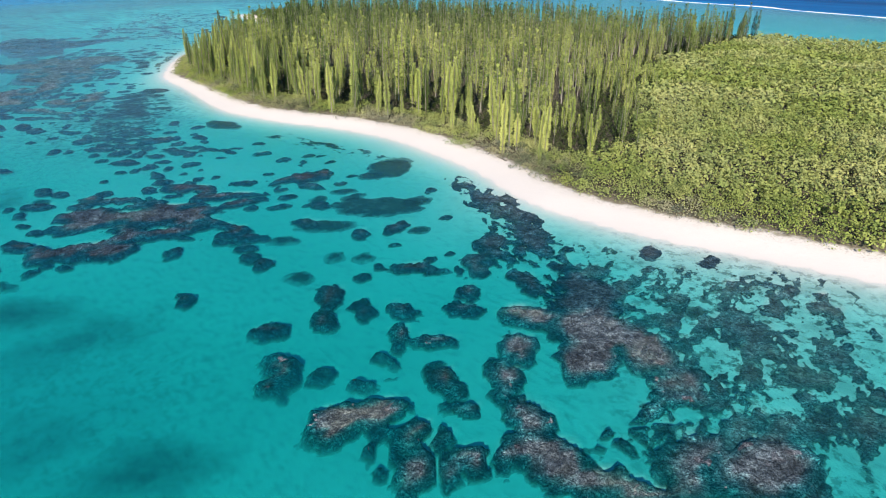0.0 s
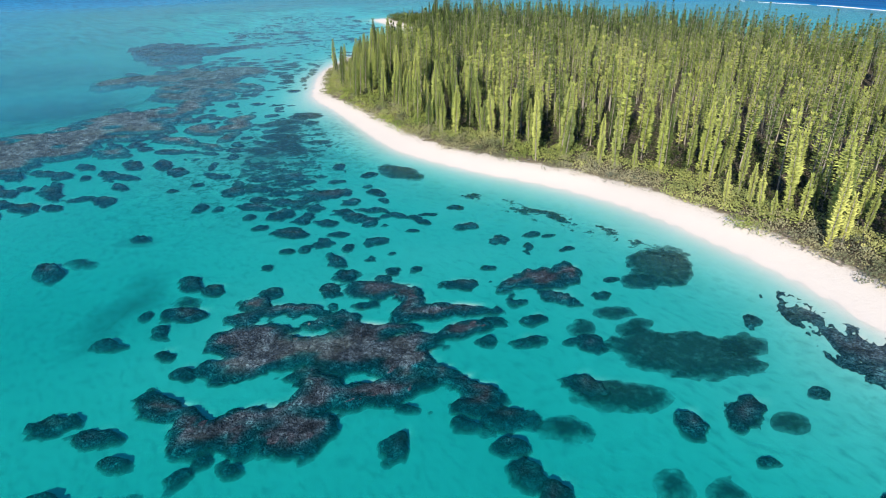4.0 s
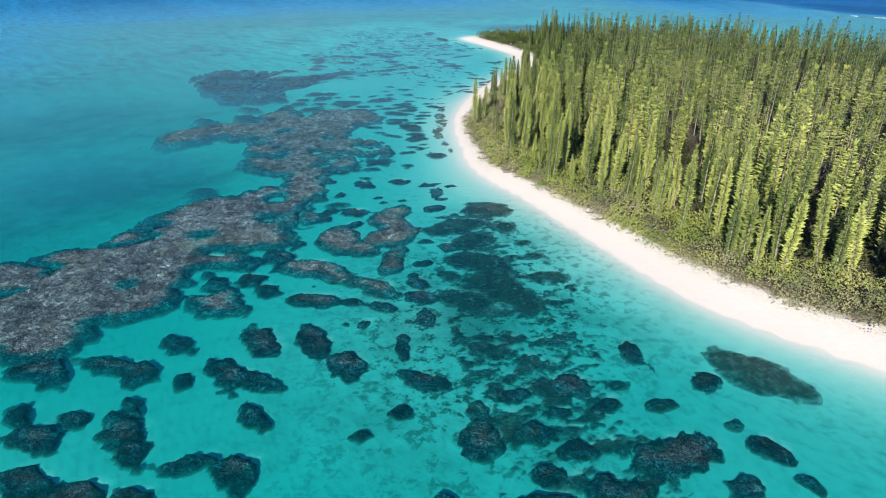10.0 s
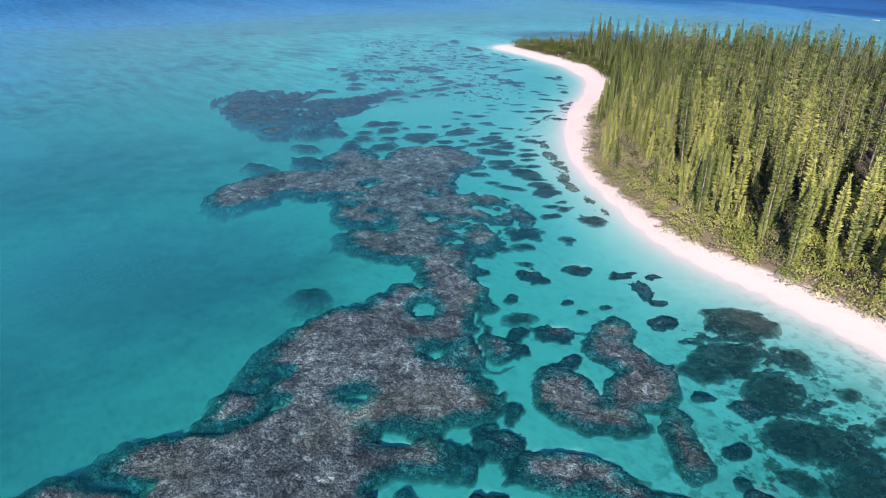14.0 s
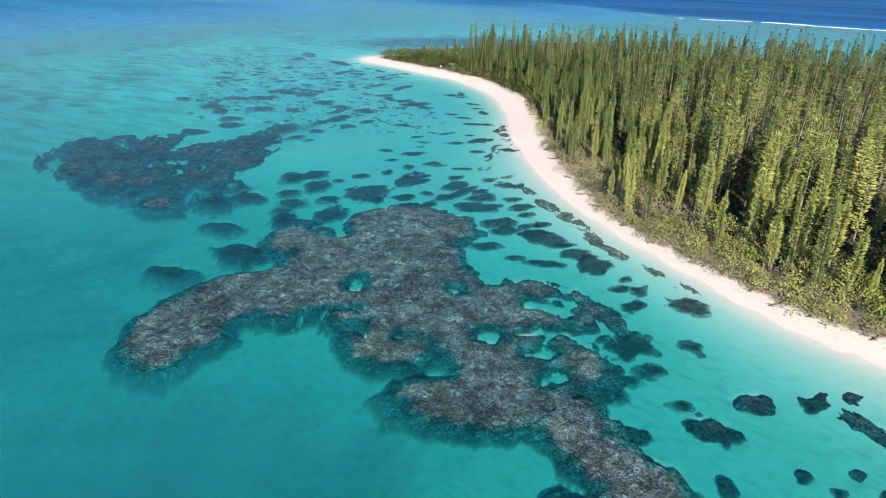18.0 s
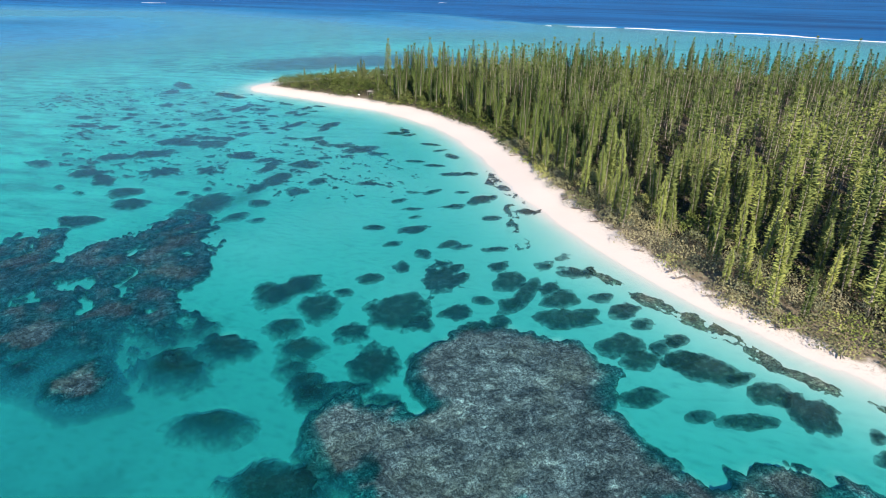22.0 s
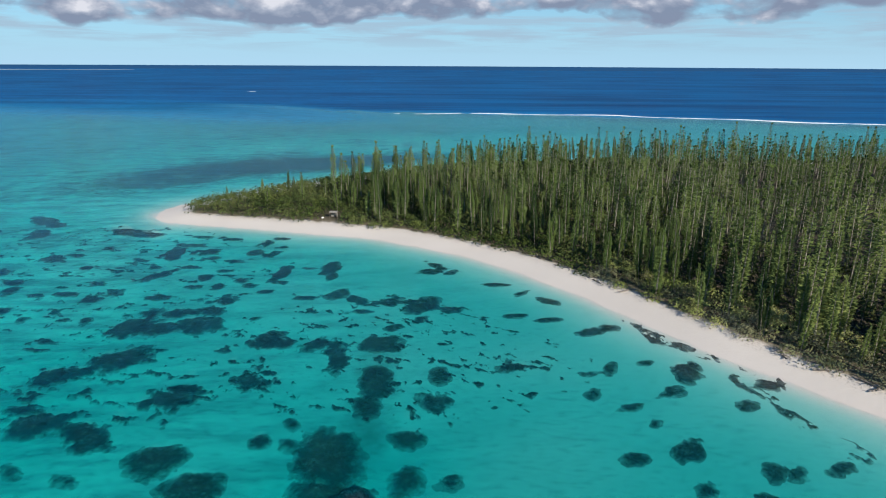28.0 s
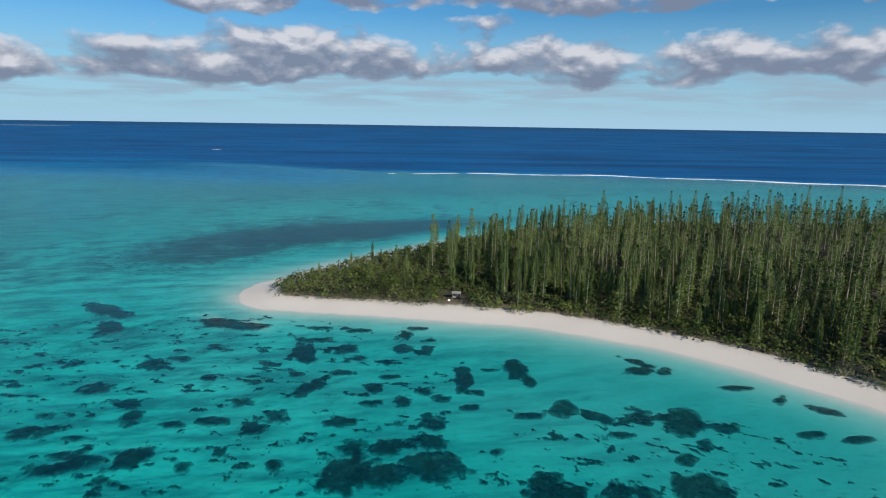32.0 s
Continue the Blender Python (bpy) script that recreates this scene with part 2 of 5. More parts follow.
    deep = n.mix(windy, deep, n.mix(1.0, deep, chop_shade, "MULTIPLY"))
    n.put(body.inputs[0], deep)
    swell = n.t.nodes.new("ShaderNodeBump")
    swell.inputs["Strength"].default_value, swell.inputs["Distance"].default_value = 0.8, 1.6
    sea = n.math("MULTIPLY", n.noise(crest, 0.022, 4.0, 0.65), n.ramp(n.math("MULTIPLY", d, 0.04), [(0.3, 0.0), (0.8, 9.0)]))
    n.put(swell.inputs["Height"], n.math("ADD", sea, n.math("MULTIPLY", n.noise(crest, 0.09, 4.0, 0.6), open_sea)))
    n.t.links.new(swell.outputs[0], body.inputs["Normal"])
    add = n.t.nodes.new("ShaderNodeAddShader")
    n.t.links.new(clear.outputs[0], add.inputs[0]), n.t.links.new(body.outputs[0], add.inputs[1])
    wav = n.t.nodes.new("ShaderNodeBump")
    wav.inputs["Strength"].default_value, wav.inputs["Distance"].default_value = 0.8, 0.25
    n.put(wav.inputs["Height"], ripple)
    gloss = n.t.nodes.new("ShaderNodeBsdfGlossy")
    gloss.inputs["Roughness"].default_value = 0.12
    gloss.inputs["Color"].default_value = (0.7, 0.9, 1.0, 1)
    n.t.links.new(wav.outputs[0], gloss.inputs["Normal"])
    fres = n.t.nodes.new("ShaderNodeFresnel")
    fres.inputs[0].default_value = 1.33
    n.t.links.new(wav.outputs[0], fres.inputs["Normal"])
    mix = n.t.nodes.new("ShaderNodeMixShader")
    # the wind-roughened open sea mirrors less than the sheltered lagoon
    calm = n.ramp(n.math("MULTIPLY", d, 0.04), [(0.12, 0.34), (0.4, 0.085)])
    n.put(mix.inputs[0], n.math("MULTIPLY", n.math("MINIMUM", n.math("MULTIPLY", fres.outputs[0], 0.6), calm), n.math("ADD", n.math("MULTIPLY", afloat, 0.6), 0.4)))
    n.t.links.new(add.outputs[0], mix.inputs[1]), n.t.links.new(gloss.outputs[0], mix.inputs[2])
    n.t.links.new(mix.outputs[0], out.inputs[0])
    return m


def thinning(n, out, shader, p, fray=((0.25, 0.0), (0.8, 0.93)), loose=1.5):
    """Plants that grow thinner towards the rim of their bed, with bare sand between."""
    bare = n.t.nodes.new("ShaderNodeBsdfTransparent")
    grow = n.math("ADD", n.attr("cover"), n.math("MULTIPLY", n.math("SUBTRACT", n.noise(p, 0.9, 6.0, 0.75), 0.5), loose))
    mix = n.t.nodes.new("ShaderNodeMixShader")
    n.put(mix.inputs[0], n.ramp(grow, list(fray)))
    n.t.links.new(bare.outputs[0], mix.inputs[1]), n.t.links.new(shader.outputs[0], mix.inputs[2])
    n.t.links.new(mix.outputs[0], out.inputs[0])


def make_coral(name="coral_rock", tint=(1, 1, 1), thin=False):
    m, n, out = material(name)
    p = n.place()
    broad = n.noise(p, 0.16, 4.0, 0.6)
    cells = n.voronoi(p, 3.6)
    fine = n.noise(p, 4.5, 6.0, 0.85)
    col = n.mix(n.ramp(broad, [(0.35, 0.0), (0.65, 1.0)]), (0.10, 0.088, 0.085), (0.27, 0.25, 0.225))
    col = n.mix(n.ramp(n.noise(p, 0.5, 5.0, 0.75), [(0.47, 0.0), (0.66, 0.8)]), col, (0.36, 0.33, 0.29))
    col = n.mix(n.ramp(n.noise(p, 0.9, 5.0, 0.75, 0.4), [(0.36, 0.85), (0.5, 0.0)]), col, (0.05, 0.048, 0.048))
    col = n.mix(n.ramp(fine, [(0.46, 1.0), (0.52, 0.0)]), col, (0.022, 0.024, 0.028))
    col = n.mix(n.math("MULTIPLY", n.ramp(cells, [(0.0, 1.0), (0.2, 0.0)]), 0.45), col, (0.40, 0.37, 0.33))
    # darker towards the rims: weed on the flanks, plus their shade in the colour
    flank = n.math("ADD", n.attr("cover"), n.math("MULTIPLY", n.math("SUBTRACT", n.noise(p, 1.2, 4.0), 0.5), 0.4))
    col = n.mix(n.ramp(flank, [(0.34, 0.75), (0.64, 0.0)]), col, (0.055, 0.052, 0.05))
    # brown algae turf and dark broken ground in patches of some metres
    col = n.mix(n.ramp(n.noise(p, 0.28, 5.0, 0.7, 0.8), [(0.4, 0.75), (0.52, 0.0)]), col, (0.045, 0.042, 0.042))
    col = n.mix(n.ramp(n.noise(p, 0.07, 5.0, 0.65, 0.5), [(0.5, 0.0), (0.62, 0.55)]), col, (0.15, 0.125, 0.09))
    col = n.mix(n.math("MULTIPLY", n.rand(), 0.3), col, (0.12, 0.10, 0.085))
    col = n.mix(1.0, col, n.ramp(n.noise(p, 0.085, 6.0, 0.62, 0.4), [(0.36, (0.66, 0.67, 0.69)), (0.5, (0.97, 0.97, 0.97)), (0.64, (1.22, 1.21, 1.18))]), "MULTIPLY")
    col = n.mix(1.0, col, n.ramp(n.noise(p, 0.36, 6.0, 0.78, 0.3), [(0.38, (0.5, 0.5, 0.52)), (0.5, (1.0, 1.0, 1.0)), (0.62, (1.5, 1.48, 1.45))]), "MULTIPLY")
    # lumpy colonies, the shade of the gaps between them put into the colour
    lump = n.math("ABSOLUTE", n.math("SUBTRACT", n.noise(p, 0.85, 5.0, 0.7, 0.6), 0.5))
    col = n.mix(1.0, col, n.ramp(lump, [(0.0, (0.26, 0.27, 0.3)), (0.05, (0.85, 0.85, 0.87)), (0.15, (1.25, 1.25, 1.22))]), "MULTIPLY")
    # sand lying in narrow cracks, here and there
    crack = n.math("ABSOLUTE", n.math("SUBTRACT", n.noise(p, 0.22, 4.0, 0.6, 0.9), 0.5))
    crack = n.math("MULTIPLY", n.ramp(crack, [(0.006, 1.0), (0.022, 0.0)]), n.ramp(n.noise(p, 0.23, 2.0), [(0.64, 0.0), (0.68, 1.0)]))
    col = n.mix(n.math("MULTIPLY", crack, 0.35), col, (0.5, 0.48, 0.42))
    col = n.mix(1.0, n.mix(1.0, col, (2.25, 2.55, 2.85), "MULTIPLY"), tint, "MULTIPLY")
    b = surface(n, out, col, 0.85, n.math("SUBTRACT", n.math("ADD", fine, n.math("MULTIPLY", cells, -0.4)), n.math("MULTIPLY", lump, -5.0)), 1.0, 0.4, 0.15)
    if thin:
        thinning(n, out, b, p, ((0.1, 0.0), (0.7, 0.8)) if tint[0] > 0.8 else ((0.2, 0.0), (1.0, 0.8)))
    else:
        thinning(n, out, b, p, ((0.08, 0.0), (0.6, 0.9), (0.75, 1.0)), 0.45)
    return m


def make_seagrass():
    m, n, out = material("seagrass")
    p = n.place()
    fine = n.noise(p, 1.7, 5.0, 0.7)
    col = n.mix(n.noise(p, 0.2, 3.0), (0.014, 0.026, 0.026), (0.04, 0.05, 0.045))
    col = n.mix(n.ramp(fine, [(0.5, 0.0), (0.7, 1.0)]), col, (0.14, 0.14, 0.11))
    thinning(n, out, surface(n, out, col, 0.9, fine, 0.6, 0.3, 0.2), p, ((0.15, 0.0), (1.0, 0.8)), 1.7)
    return m


def make_leaf(name, dark, light, dry, clump=0.35, thin_share=0.3, spread=0.8, north_shade=None, tones=((0.38, 0.45, 0.48), (1.2, 1.14, 1.0))):
    m, n, out = material(name)
    p = n.place()
    col = n.mix(n.math("ADD", n.math("MULTIPLY", n.island(), spread), 0.5 - 0.5 * spread), dark, light)
    col = n.mix(n.ramp(n.noise(p, clump, 3.0), [(0.35, 0.75), (0.6, 0.0)]), col, dark)
    col = n.mix(n.ramp(n.noise(p, 0.035, 4.0), [(0.42, 0.0), (0.66, 0.8)]), col, dry)
    tone = n.math("FRACT", n.math("ADD", n.attr("tone"), n.rand()))
    col = n.mix(1.0, col, n.ramp(tone, [(0.0, tones[0]), (0.5, (0.92, 0.95, 0.9)), (1.0, tones[1])]), "MULTIPLY")
    if north_shade:
        # colour darkened towards the north, standing in for deeper shade among the pines
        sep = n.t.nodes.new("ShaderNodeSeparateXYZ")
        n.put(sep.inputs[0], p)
        northward = n.ramp(n.math("ADD", n.math("MULTIPLY", sep.outputs[1], 0.002), n.math("MULTIPLY", n.noise(p, 0.02, 3.0), 0.15)), [(0.64, 0.0), (0.86, 1.0)])
        col = n.mix(northward, col, n.mix(1.0, col, north_shade, "MULTIPLY"))
    b = surface(n, out, col, 0.8, None, spec=0.1)
    thin = n.t.nodes.new("ShaderNodeBsdfTranslucent")
    n.put(thin.inputs[0], col)
    mix = n.t.nodes.new("ShaderNodeMixShader")
    mix.inputs[0].default_value = thin_share
    n.t.links.new(b.outputs[0], mix.inputs[1]), n.t.links.new(thin.outputs[0], mix.inputs[2])
    n.t.links.new(mix.outputs[0], out.inputs[0])
    return m


def make_bark(name, a, b):
    m, n, out = material(name)
    p = n.place()
    f = n.noise(n.scaled(p, (3, 3, 1)), 1.6, 5.0, 0.7)
    surface(n, out, n.mix(f, a, b), 0.9, f, 0.5, 0.1, 0.2)
    return m


def make_foam():
    m, n, out = material("sea_foam")
    p = n.place()
    f = n.noise(p, 0.5, 5.0, 0.7)
    b = surface(n, out, n.mix(f, (0.75, 0.79, 0.80), (0.9, 0.92, 0.92)), 0.8, f, 0.4, 0.3)
    return m


def make_paint(name, a, b, rough=0.7):
    m, n, out = material(name)
    surface(n, out, n.mix(n.noise(n.place(), 3.0, 5.0), a, b), rough)
    return m


GROUND, WATER, CORAL, SEAGRASS, FOAM = make_ground(), make_water(), make_coral(), make_seagrass(), make_foam()
HEADROCK = make_coral("coral_head_rock", (0.5, 0.58, 0.65))
WEEDY, PALEROCK = make_coral("weedy_coral", (0.30, 0.34, 0.36), True), make_coral("pale_beach_rock", (1.25, 1.22, 0.9), True)
PAVEMENT = make_coral("weed_pavement", (0.85, 0.95, 0.94), True)
LOWREEF = make_coral("low_weedy_reef", (0.58, 0.66, 0.65), True)
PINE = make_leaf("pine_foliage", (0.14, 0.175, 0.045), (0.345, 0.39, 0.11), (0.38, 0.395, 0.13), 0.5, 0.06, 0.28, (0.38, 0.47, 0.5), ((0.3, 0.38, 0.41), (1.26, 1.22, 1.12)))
SCRUB = make_leaf("scrub_foliage", (0.17, 0.205, 0.05), (0.31, 0.36, 0.10), (0.37, 0.37, 0.16), 0.2, 0.25, 0.6, None, ((0.68, 0.76, 0.74), (1.12, 1.08, 1.05)))
GREYBUSH = make_leaf("grey_bush_foliage", (0.18, 0.19, 0.09), (0.30, 0.31, 0.17), (0.33, 0.31, 0.22), 0.35, 0.35, 0.5)
TIPBUSH = make_leaf("point_bush_foliage", (0.05, 0.075, 0.02), (0.125, 0.165, 0.045), (0.145, 0.165, 0.065))
# bush green set darker: the shade between the pines put into it
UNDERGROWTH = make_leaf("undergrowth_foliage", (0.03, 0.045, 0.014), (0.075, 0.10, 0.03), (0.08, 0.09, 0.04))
BARK = make_bark("pale_bark", (0.10, 0.085, 0.07), (0.36, 0.33, 0.28))
DRIFT = make_bark("bleached_wood", (0.08, 0.065, 0.055), (0.27, 0.24, 0.21))
WHITE = make_paint("white_board", (0.62, 0.6, 0.56), (0.78, 0.77, 0.74))
PALESAND = make_paint("far_sand", (0.24, 0.30, 0.34), (0.32, 0.37, 0.4), 0.9)
GREYBOARD = make_paint("grey_board", (0.16, 0.145, 0.125), (0.30, 0.28, 0.25), 0.85)

# ---- the plan ----
# the waterline, from the near cape round the sandy point and back along the far shore
SHORE_A = [(180, 45), (130, 62), (100, 76), (75, 89.5), (59, 99), (41.5, 109), (23, 125), (11.6, 148), (2, 162), (-11, 178),
           (-28, 190), (-48, 199), (-69, 213), (-85, 235), (-99, 256), (-109, 269), (-114, 279), (-117.5, 292), (-122.3, 310)]
SHORE_B = [(-124.8, 326), (-125.6, 343), (-124.8, 362), (-123, 382), (-119, 401), (-114.5, 420), (-112, 440), (-111.5, 458), (-114.5, 475),
           (-119, 492), (-128, 508), (-139, 527), (-149, 543), (-156, 556), (-154, 566), (-145, 575), (-133, 577)]
SHORE_C = [(-105, 580), (-60, 580), (-10, 572), (30, 555), (75, 527), (110, 490), (140, 455), (180, 435), (220, 418), (269, 376), (330, 320),
           (400, 240), (420, 120), (320, 40)]
# the outer reef edge, where the swell breaks
EDGE = [(900, -900), (640, -300), (520, 100), (480, 300), (444, 468), (401, 586), (330, 732), (262, 805), (190, 890), (155, 1085), (3, 1362), (-205, 1430),
        (-700, 1750), (-3000, 2600)]
# deeper basins of the lagoon: x, y, radii, extra depth
BASINS = [(-25, 75, 60, 45, 1.0), (-52, 58, 26, 20, 2.6), (-100, 122, 18, 14, 1.2), (-205, 250, 34, 26, 6.8), (-250, 300, 60, 50, 6.5), (-186, 268, 15, 14, 3.0), (-215, 345, 16, 10, 2.2),
          (-230, 200, 50, 40, 7.5), (-195, 400, 14, 10, 1.0), (-320, 380, 80, 70, 2.5), (-420, 250, 160, 160, 4.0)]


def spline(points, step, closed=True):
    """A smooth line through the given corners, cut into steps."""
    P = np.array(points, float)
    k = len(P)
    out = []
    for i in range(k if closed else k - 1):
        p0, p1, p2, p3 = (P[(i - 1) % k], P[i], P[(i + 1) % k], P[(i + 2) % k]) if closed else (P[max(i - 1, 0)], P[i], P[i + 1], P[min(i + 2, k - 1)])
        c = max(2, int(np.hypot(*(p2 - p1)) / step))
        u = (np.arange(c) / c)[:, None]
        out.append(0.5 * (2 * p1 + (p2 - p0) * u + (2 * p0 - 5 * p1 + 4 * p2 - p3) * u**2 + (3 * p1 - p0 - 3 * p2 + p3) * u**3))
    return np.concatenate(out)


SHORE = spline(SHORE_A + SHORE_B + SHORE_C, 4.0)


def polygon_distance(X, Y, line):
    """Distance to a closed line, positive inside."""
    A, B = line, np.roll(line, -1, 0)
    D = B - A
    L = (D**2).sum(1)
    shape = X.shape
    X, Y = X.ravel(), Y.ravel()
    best, odd = np.full(X.shape, 1e18), np.zeros(X.shape, bool)
    for (ax, ay), (bx, by), (dx, dy), l in zip(A, B, D, L):
        u = np.clip(((X - ax) * dx + (Y - ay) * dy) / l, 0, 1)
        best = np.minimum(best, (X - ax - u * dx) ** 2 + (Y - ay - u * dy) ** 2)
        if ay != by:
            odd ^= ((ay > Y) != (by > Y)) & (X < dx * (Y - ay) / (by - ay) + ax)
    return (np.sqrt(best) * np.where(odd, 1, -1)).reshape(shape)


def value_noise(X, Y, cell, seed):
    """Smooth noise from 0 to 1 over the plan."""
    tab = np.random.RandomState(seed).rand(64, 64)
    x, y = X / cell, Y / cell
    i, j = np.floor(x).astype(int), np.floor(y).astype(int)
    u, v = x - i, y - j
    u, v = u * u * (3 - 2 * u), v * v * (3 - 2 * v)
    a, b, c, d = tab[i % 64, j % 64], tab[(i + 1) % 64, j % 64], tab[i % 64, (j + 1) % 64], tab[(i + 1) % 64, (j + 1) % 64]
    return (a * (1 - u) + b * u) * (1 - v) + (c * (1 - u) + d * u) * v


def fractal(X, Y, cell, seed, octaves=4, gain=0.5):
    total, amp, norm = 0, 1.0, 0
    for o in range(octaves):
        total = total + amp * value_noise(X + 17.3 * o, Y - 9.1 * o, cell / 2**o, seed + o)
        norm += amp
        amp *= gain
    return total / norm


OCEAN = np.array(EDGE + [(-9000, 3500), (-9000, 9000), (9000, 9000), (9000, -9000), (900, -9000)], float)


def inland_at(X, Y):
    return polygon_distance(X, Y, SHORE)


def height_at(X, Y, inland=None, ocean=46.0):
    """The ground's height: beach and island above the sea, lagoon floor and ocean below."""
    s = inland_at(X, Y) if inland is None else inland
    u = np.maximum(-s, 0)
    land = np.minimum(0.115 * s, 0.75 + 0.03 * s) + 0.5 * (fractal(X, Y, 14, 5) - 0.5) * np.clip(s / 8, 0, 1)
    land = np.minimum(land, 2.2 + 0.3 * fractal(X, Y, 20, 9))
    sea = 0.05 * np.minimum(u, 6) + 1.4 * (1 - np.exp(-(u / 15.0) ** 1.6)) + 0.9 * (1 - np.exp(-np.maximum(u - 10, 0) / 26)) + 0.9 * (1 - np.exp(-np.maximum(u - 60, 0) / 90))
    sea = 0.62 * sea * (0.6 + 0.8 * fractal(X, Y, 38, 21, 3)) + 5.0 * np.clip((u - 120) / 160, 0, 1)
    for bx, by, ra, rb, extra in BASINS:
        sea = sea + 0.6 * extra * np.exp(-(((X - bx) / ra) ** 2 + ((Y - by) / rb) ** 2) ** 1.3) * np.clip(u / 25, 0, 1)
    # the shallow pavement off the near beach
    sea = sea * (1 - 0.55 * np.exp(-(((X - 45) / 32) ** 2 + ((Y - 75) / 34) ** 2)))
    out = polygon_distance(X, Y, OCEAN)
    sea = sea + 1.5 * np.clip((u - 200) / 300, 0, 1) * fractal(X, Y, 160, 33) * np.clip(-out / 160, 0, 1)
    sea = 0.5 * sea
    sea = np.where(out > -120, sea * np.clip(-out / 120, np.interp(X, (60, 200), (1.0, 0.8)), 1), sea)
    # the floor falls away towards the open west, sooner past the point
    past = np.clip((Y - 560) / 80, 0, 1)
    sea = sea + 6.0 * np.interp(X, (0, 200), (1.0, 0.0)) * (past * np.clip((u - 95) / 400, 0, 1) + (1 - past) * np.clip((u - 150) / 500, 0, 1))
    sea = sea + 5.0 * np.clip((out + 300) / 300, 0, 1) ** 2 * np.interp(X, (70, 220), (1.0, 0.0))
    # the back-reef lagoon on the ocean side
    sea = sea + 0.7 * np.clip((u - 50) / 90, 0, 1) * np.interp(X + 0.3 * Y, (260, 400), (0.0, 1.0))
    # pale sand banks behind the reef crest
    sea = sea * (1 - 0.52 * np.exp(-(((out + 250) / 140) ** 2)) * np.clip((Y - 480) / 120, 0, 1) * np.clip((u - 60) / 80, 0, 1))
    # the drop-off is steep under the surf and drawn out towards the west
    reach = np.interp(X, (-250, 160, 300), (420.0, 150.0, 70.0))
    sea = sea + ocean * (1 - np.exp(-np.maximum(out + 50 * (fractal(X * 0.5 + Y * 0.4, Y - X * 0.5, 130, 91, 3) - 0.5), 0) / reach))
    return np.where(s > 0, land, -sea)


def axis(lo, hi, step, far):
    mid = np.arange(lo, hi + step / 2, step)
    grow = step * 1.22 ** np.arange(1, 130)
    a = np.cumsum(grow)
    # no cell wider than 30 m within a mile, so that the reef's edge stays smooth
    a = np.cumsum(np.where((np.cumsum(np.minimum(grow, 30.0)) < 1300), np.minimum(grow, 30.0), 30.0 * 1.3 ** np.clip(np.arange(1, 130) - np.argmax(np.cumsum(np.minimum(grow, 30.0)) > 1300), 0, 60)))
    a = a[: np.searchsorted(a, far) + 1]
    return np.concatenate([(lo - a)[::-1], mid, hi + a])


def sheet(name, X, Y, Z, mat, **layers):
    r, c = X.shape
    mesh = bpy.data.meshes.new(name)
    idx = np.arange(r * c).reshape(r, c)
    quads = np.stack([idx[:-1, :-1], idx[:-1, 1:], idx[1:, 1:], idx[1:, :-1]], -1).reshape(-1, 4)
    fill(mesh, np.stack([X, Y, Z], -1).reshape(-1, 3), quads)
    for key, values in layers.items():
        at = mesh.attributes.new(key, "FLOAT", "POINT")
        at.data.foreach_set("value", values.astype(np.float32).ravel())
    mesh.materials.append(mat)
    return new(name, mesh)


def fill(mesh, verts, faces, smooth=True):
    """Faces of one size each from arrays."""
    k = faces.shape[1]
    mesh.vertices.add(len(verts))
    mesh.vertices.foreach_set("co", np.asarray(verts, np.float32).ravel())
    mesh.loops.add(faces.size)
    mesh.loops.foreach_set("vertex_index", faces.astype(np.int32).ravel())
    mesh.polygons.add(len(faces))
    mesh.polygons.foreach_set("loop_start", np.arange(0, faces.size, k, dtype=np.int32))
    mesh.polygons.foreach_set("use_smooth", np.full(len(faces), smooth))
    mesh.update(calc_edges=True)


def scatter(x0, x1, y0, y1, cell, seed):
    r = np.random.RandomState(seed)
    X, Y = np.meshgrid(np.arange(x0, x1, cell), np.arange(y0, y1, cell))
    X = X + r.uniform(-0.48, 0.48, X.shape) * cell
    Y = Y + r.uniform(-0.48, 0.48, Y.shape) * cell
    return X.ravel(), Y.ravel(), r


def mesh_of(name, v, f, mat, smooth=False):
    m = bpy.data.meshes.new(name)
    fill(m, v, f, smooth)
    m.materials.append(mat)
    return m


def beach_width(Y):
    """Bare sand between the waterline and the first bushes."""
    return 9.0 - 6.8 * np.exp(-(((Y - 305) / 60) ** 2))


# dim weed beds on the deeper floor: x, y, radii, turn, strength
BEDS = [(-203, 252, 32, 26, 0, 1.0), (-228, 212, 45, 55, 0, 0.85), (-255, 300, 45, 50, 0, 0.7), (-66, 82, 16, 6, 5, 0.75), (-32, 50, 10, 6, 10, 0.8), (-52, 75, 15, 8, 30, 0.55), (-47, 56, 11, 8, 0, 0.5), (-95, 126, 17, 5, 90, 0.65), (-106, 149, 5, 4, 0, 0.5),
        (-170, 426, 15, 5, 55, 0.6), (-185, 411, 11, 6, 35, 0.65), (-217, 318, 16, 12, 40, 0.55), (-214, 294, 12, 10, 0, 0.45), (-205, 351, 13, 8, 20, 0.65),
        (-52, 634, 82, 24, -18, 1.5)]
gx, gy = np.meshgrid(axis(-262, 300, 3.0, 5600), axis(20, 640, 3.0, 5600))
g_in = inland_at(gx, gy)
g_h = height_at(gx, gy, g_in, 7.0)
g_weed = np.exp(-(((gx - 47) / 26) ** 2 + ((gy - 72) / 34) ** 2)) + 0.8 * np.exp(-(((gx + 108) / 16) ** 2 + ((gy - 208) / 30) ** 2)) \
    + 0.12 * np.exp(-(((gx + 122) / 14) ** 2 + ((gy - 180) / 40) ** 2))
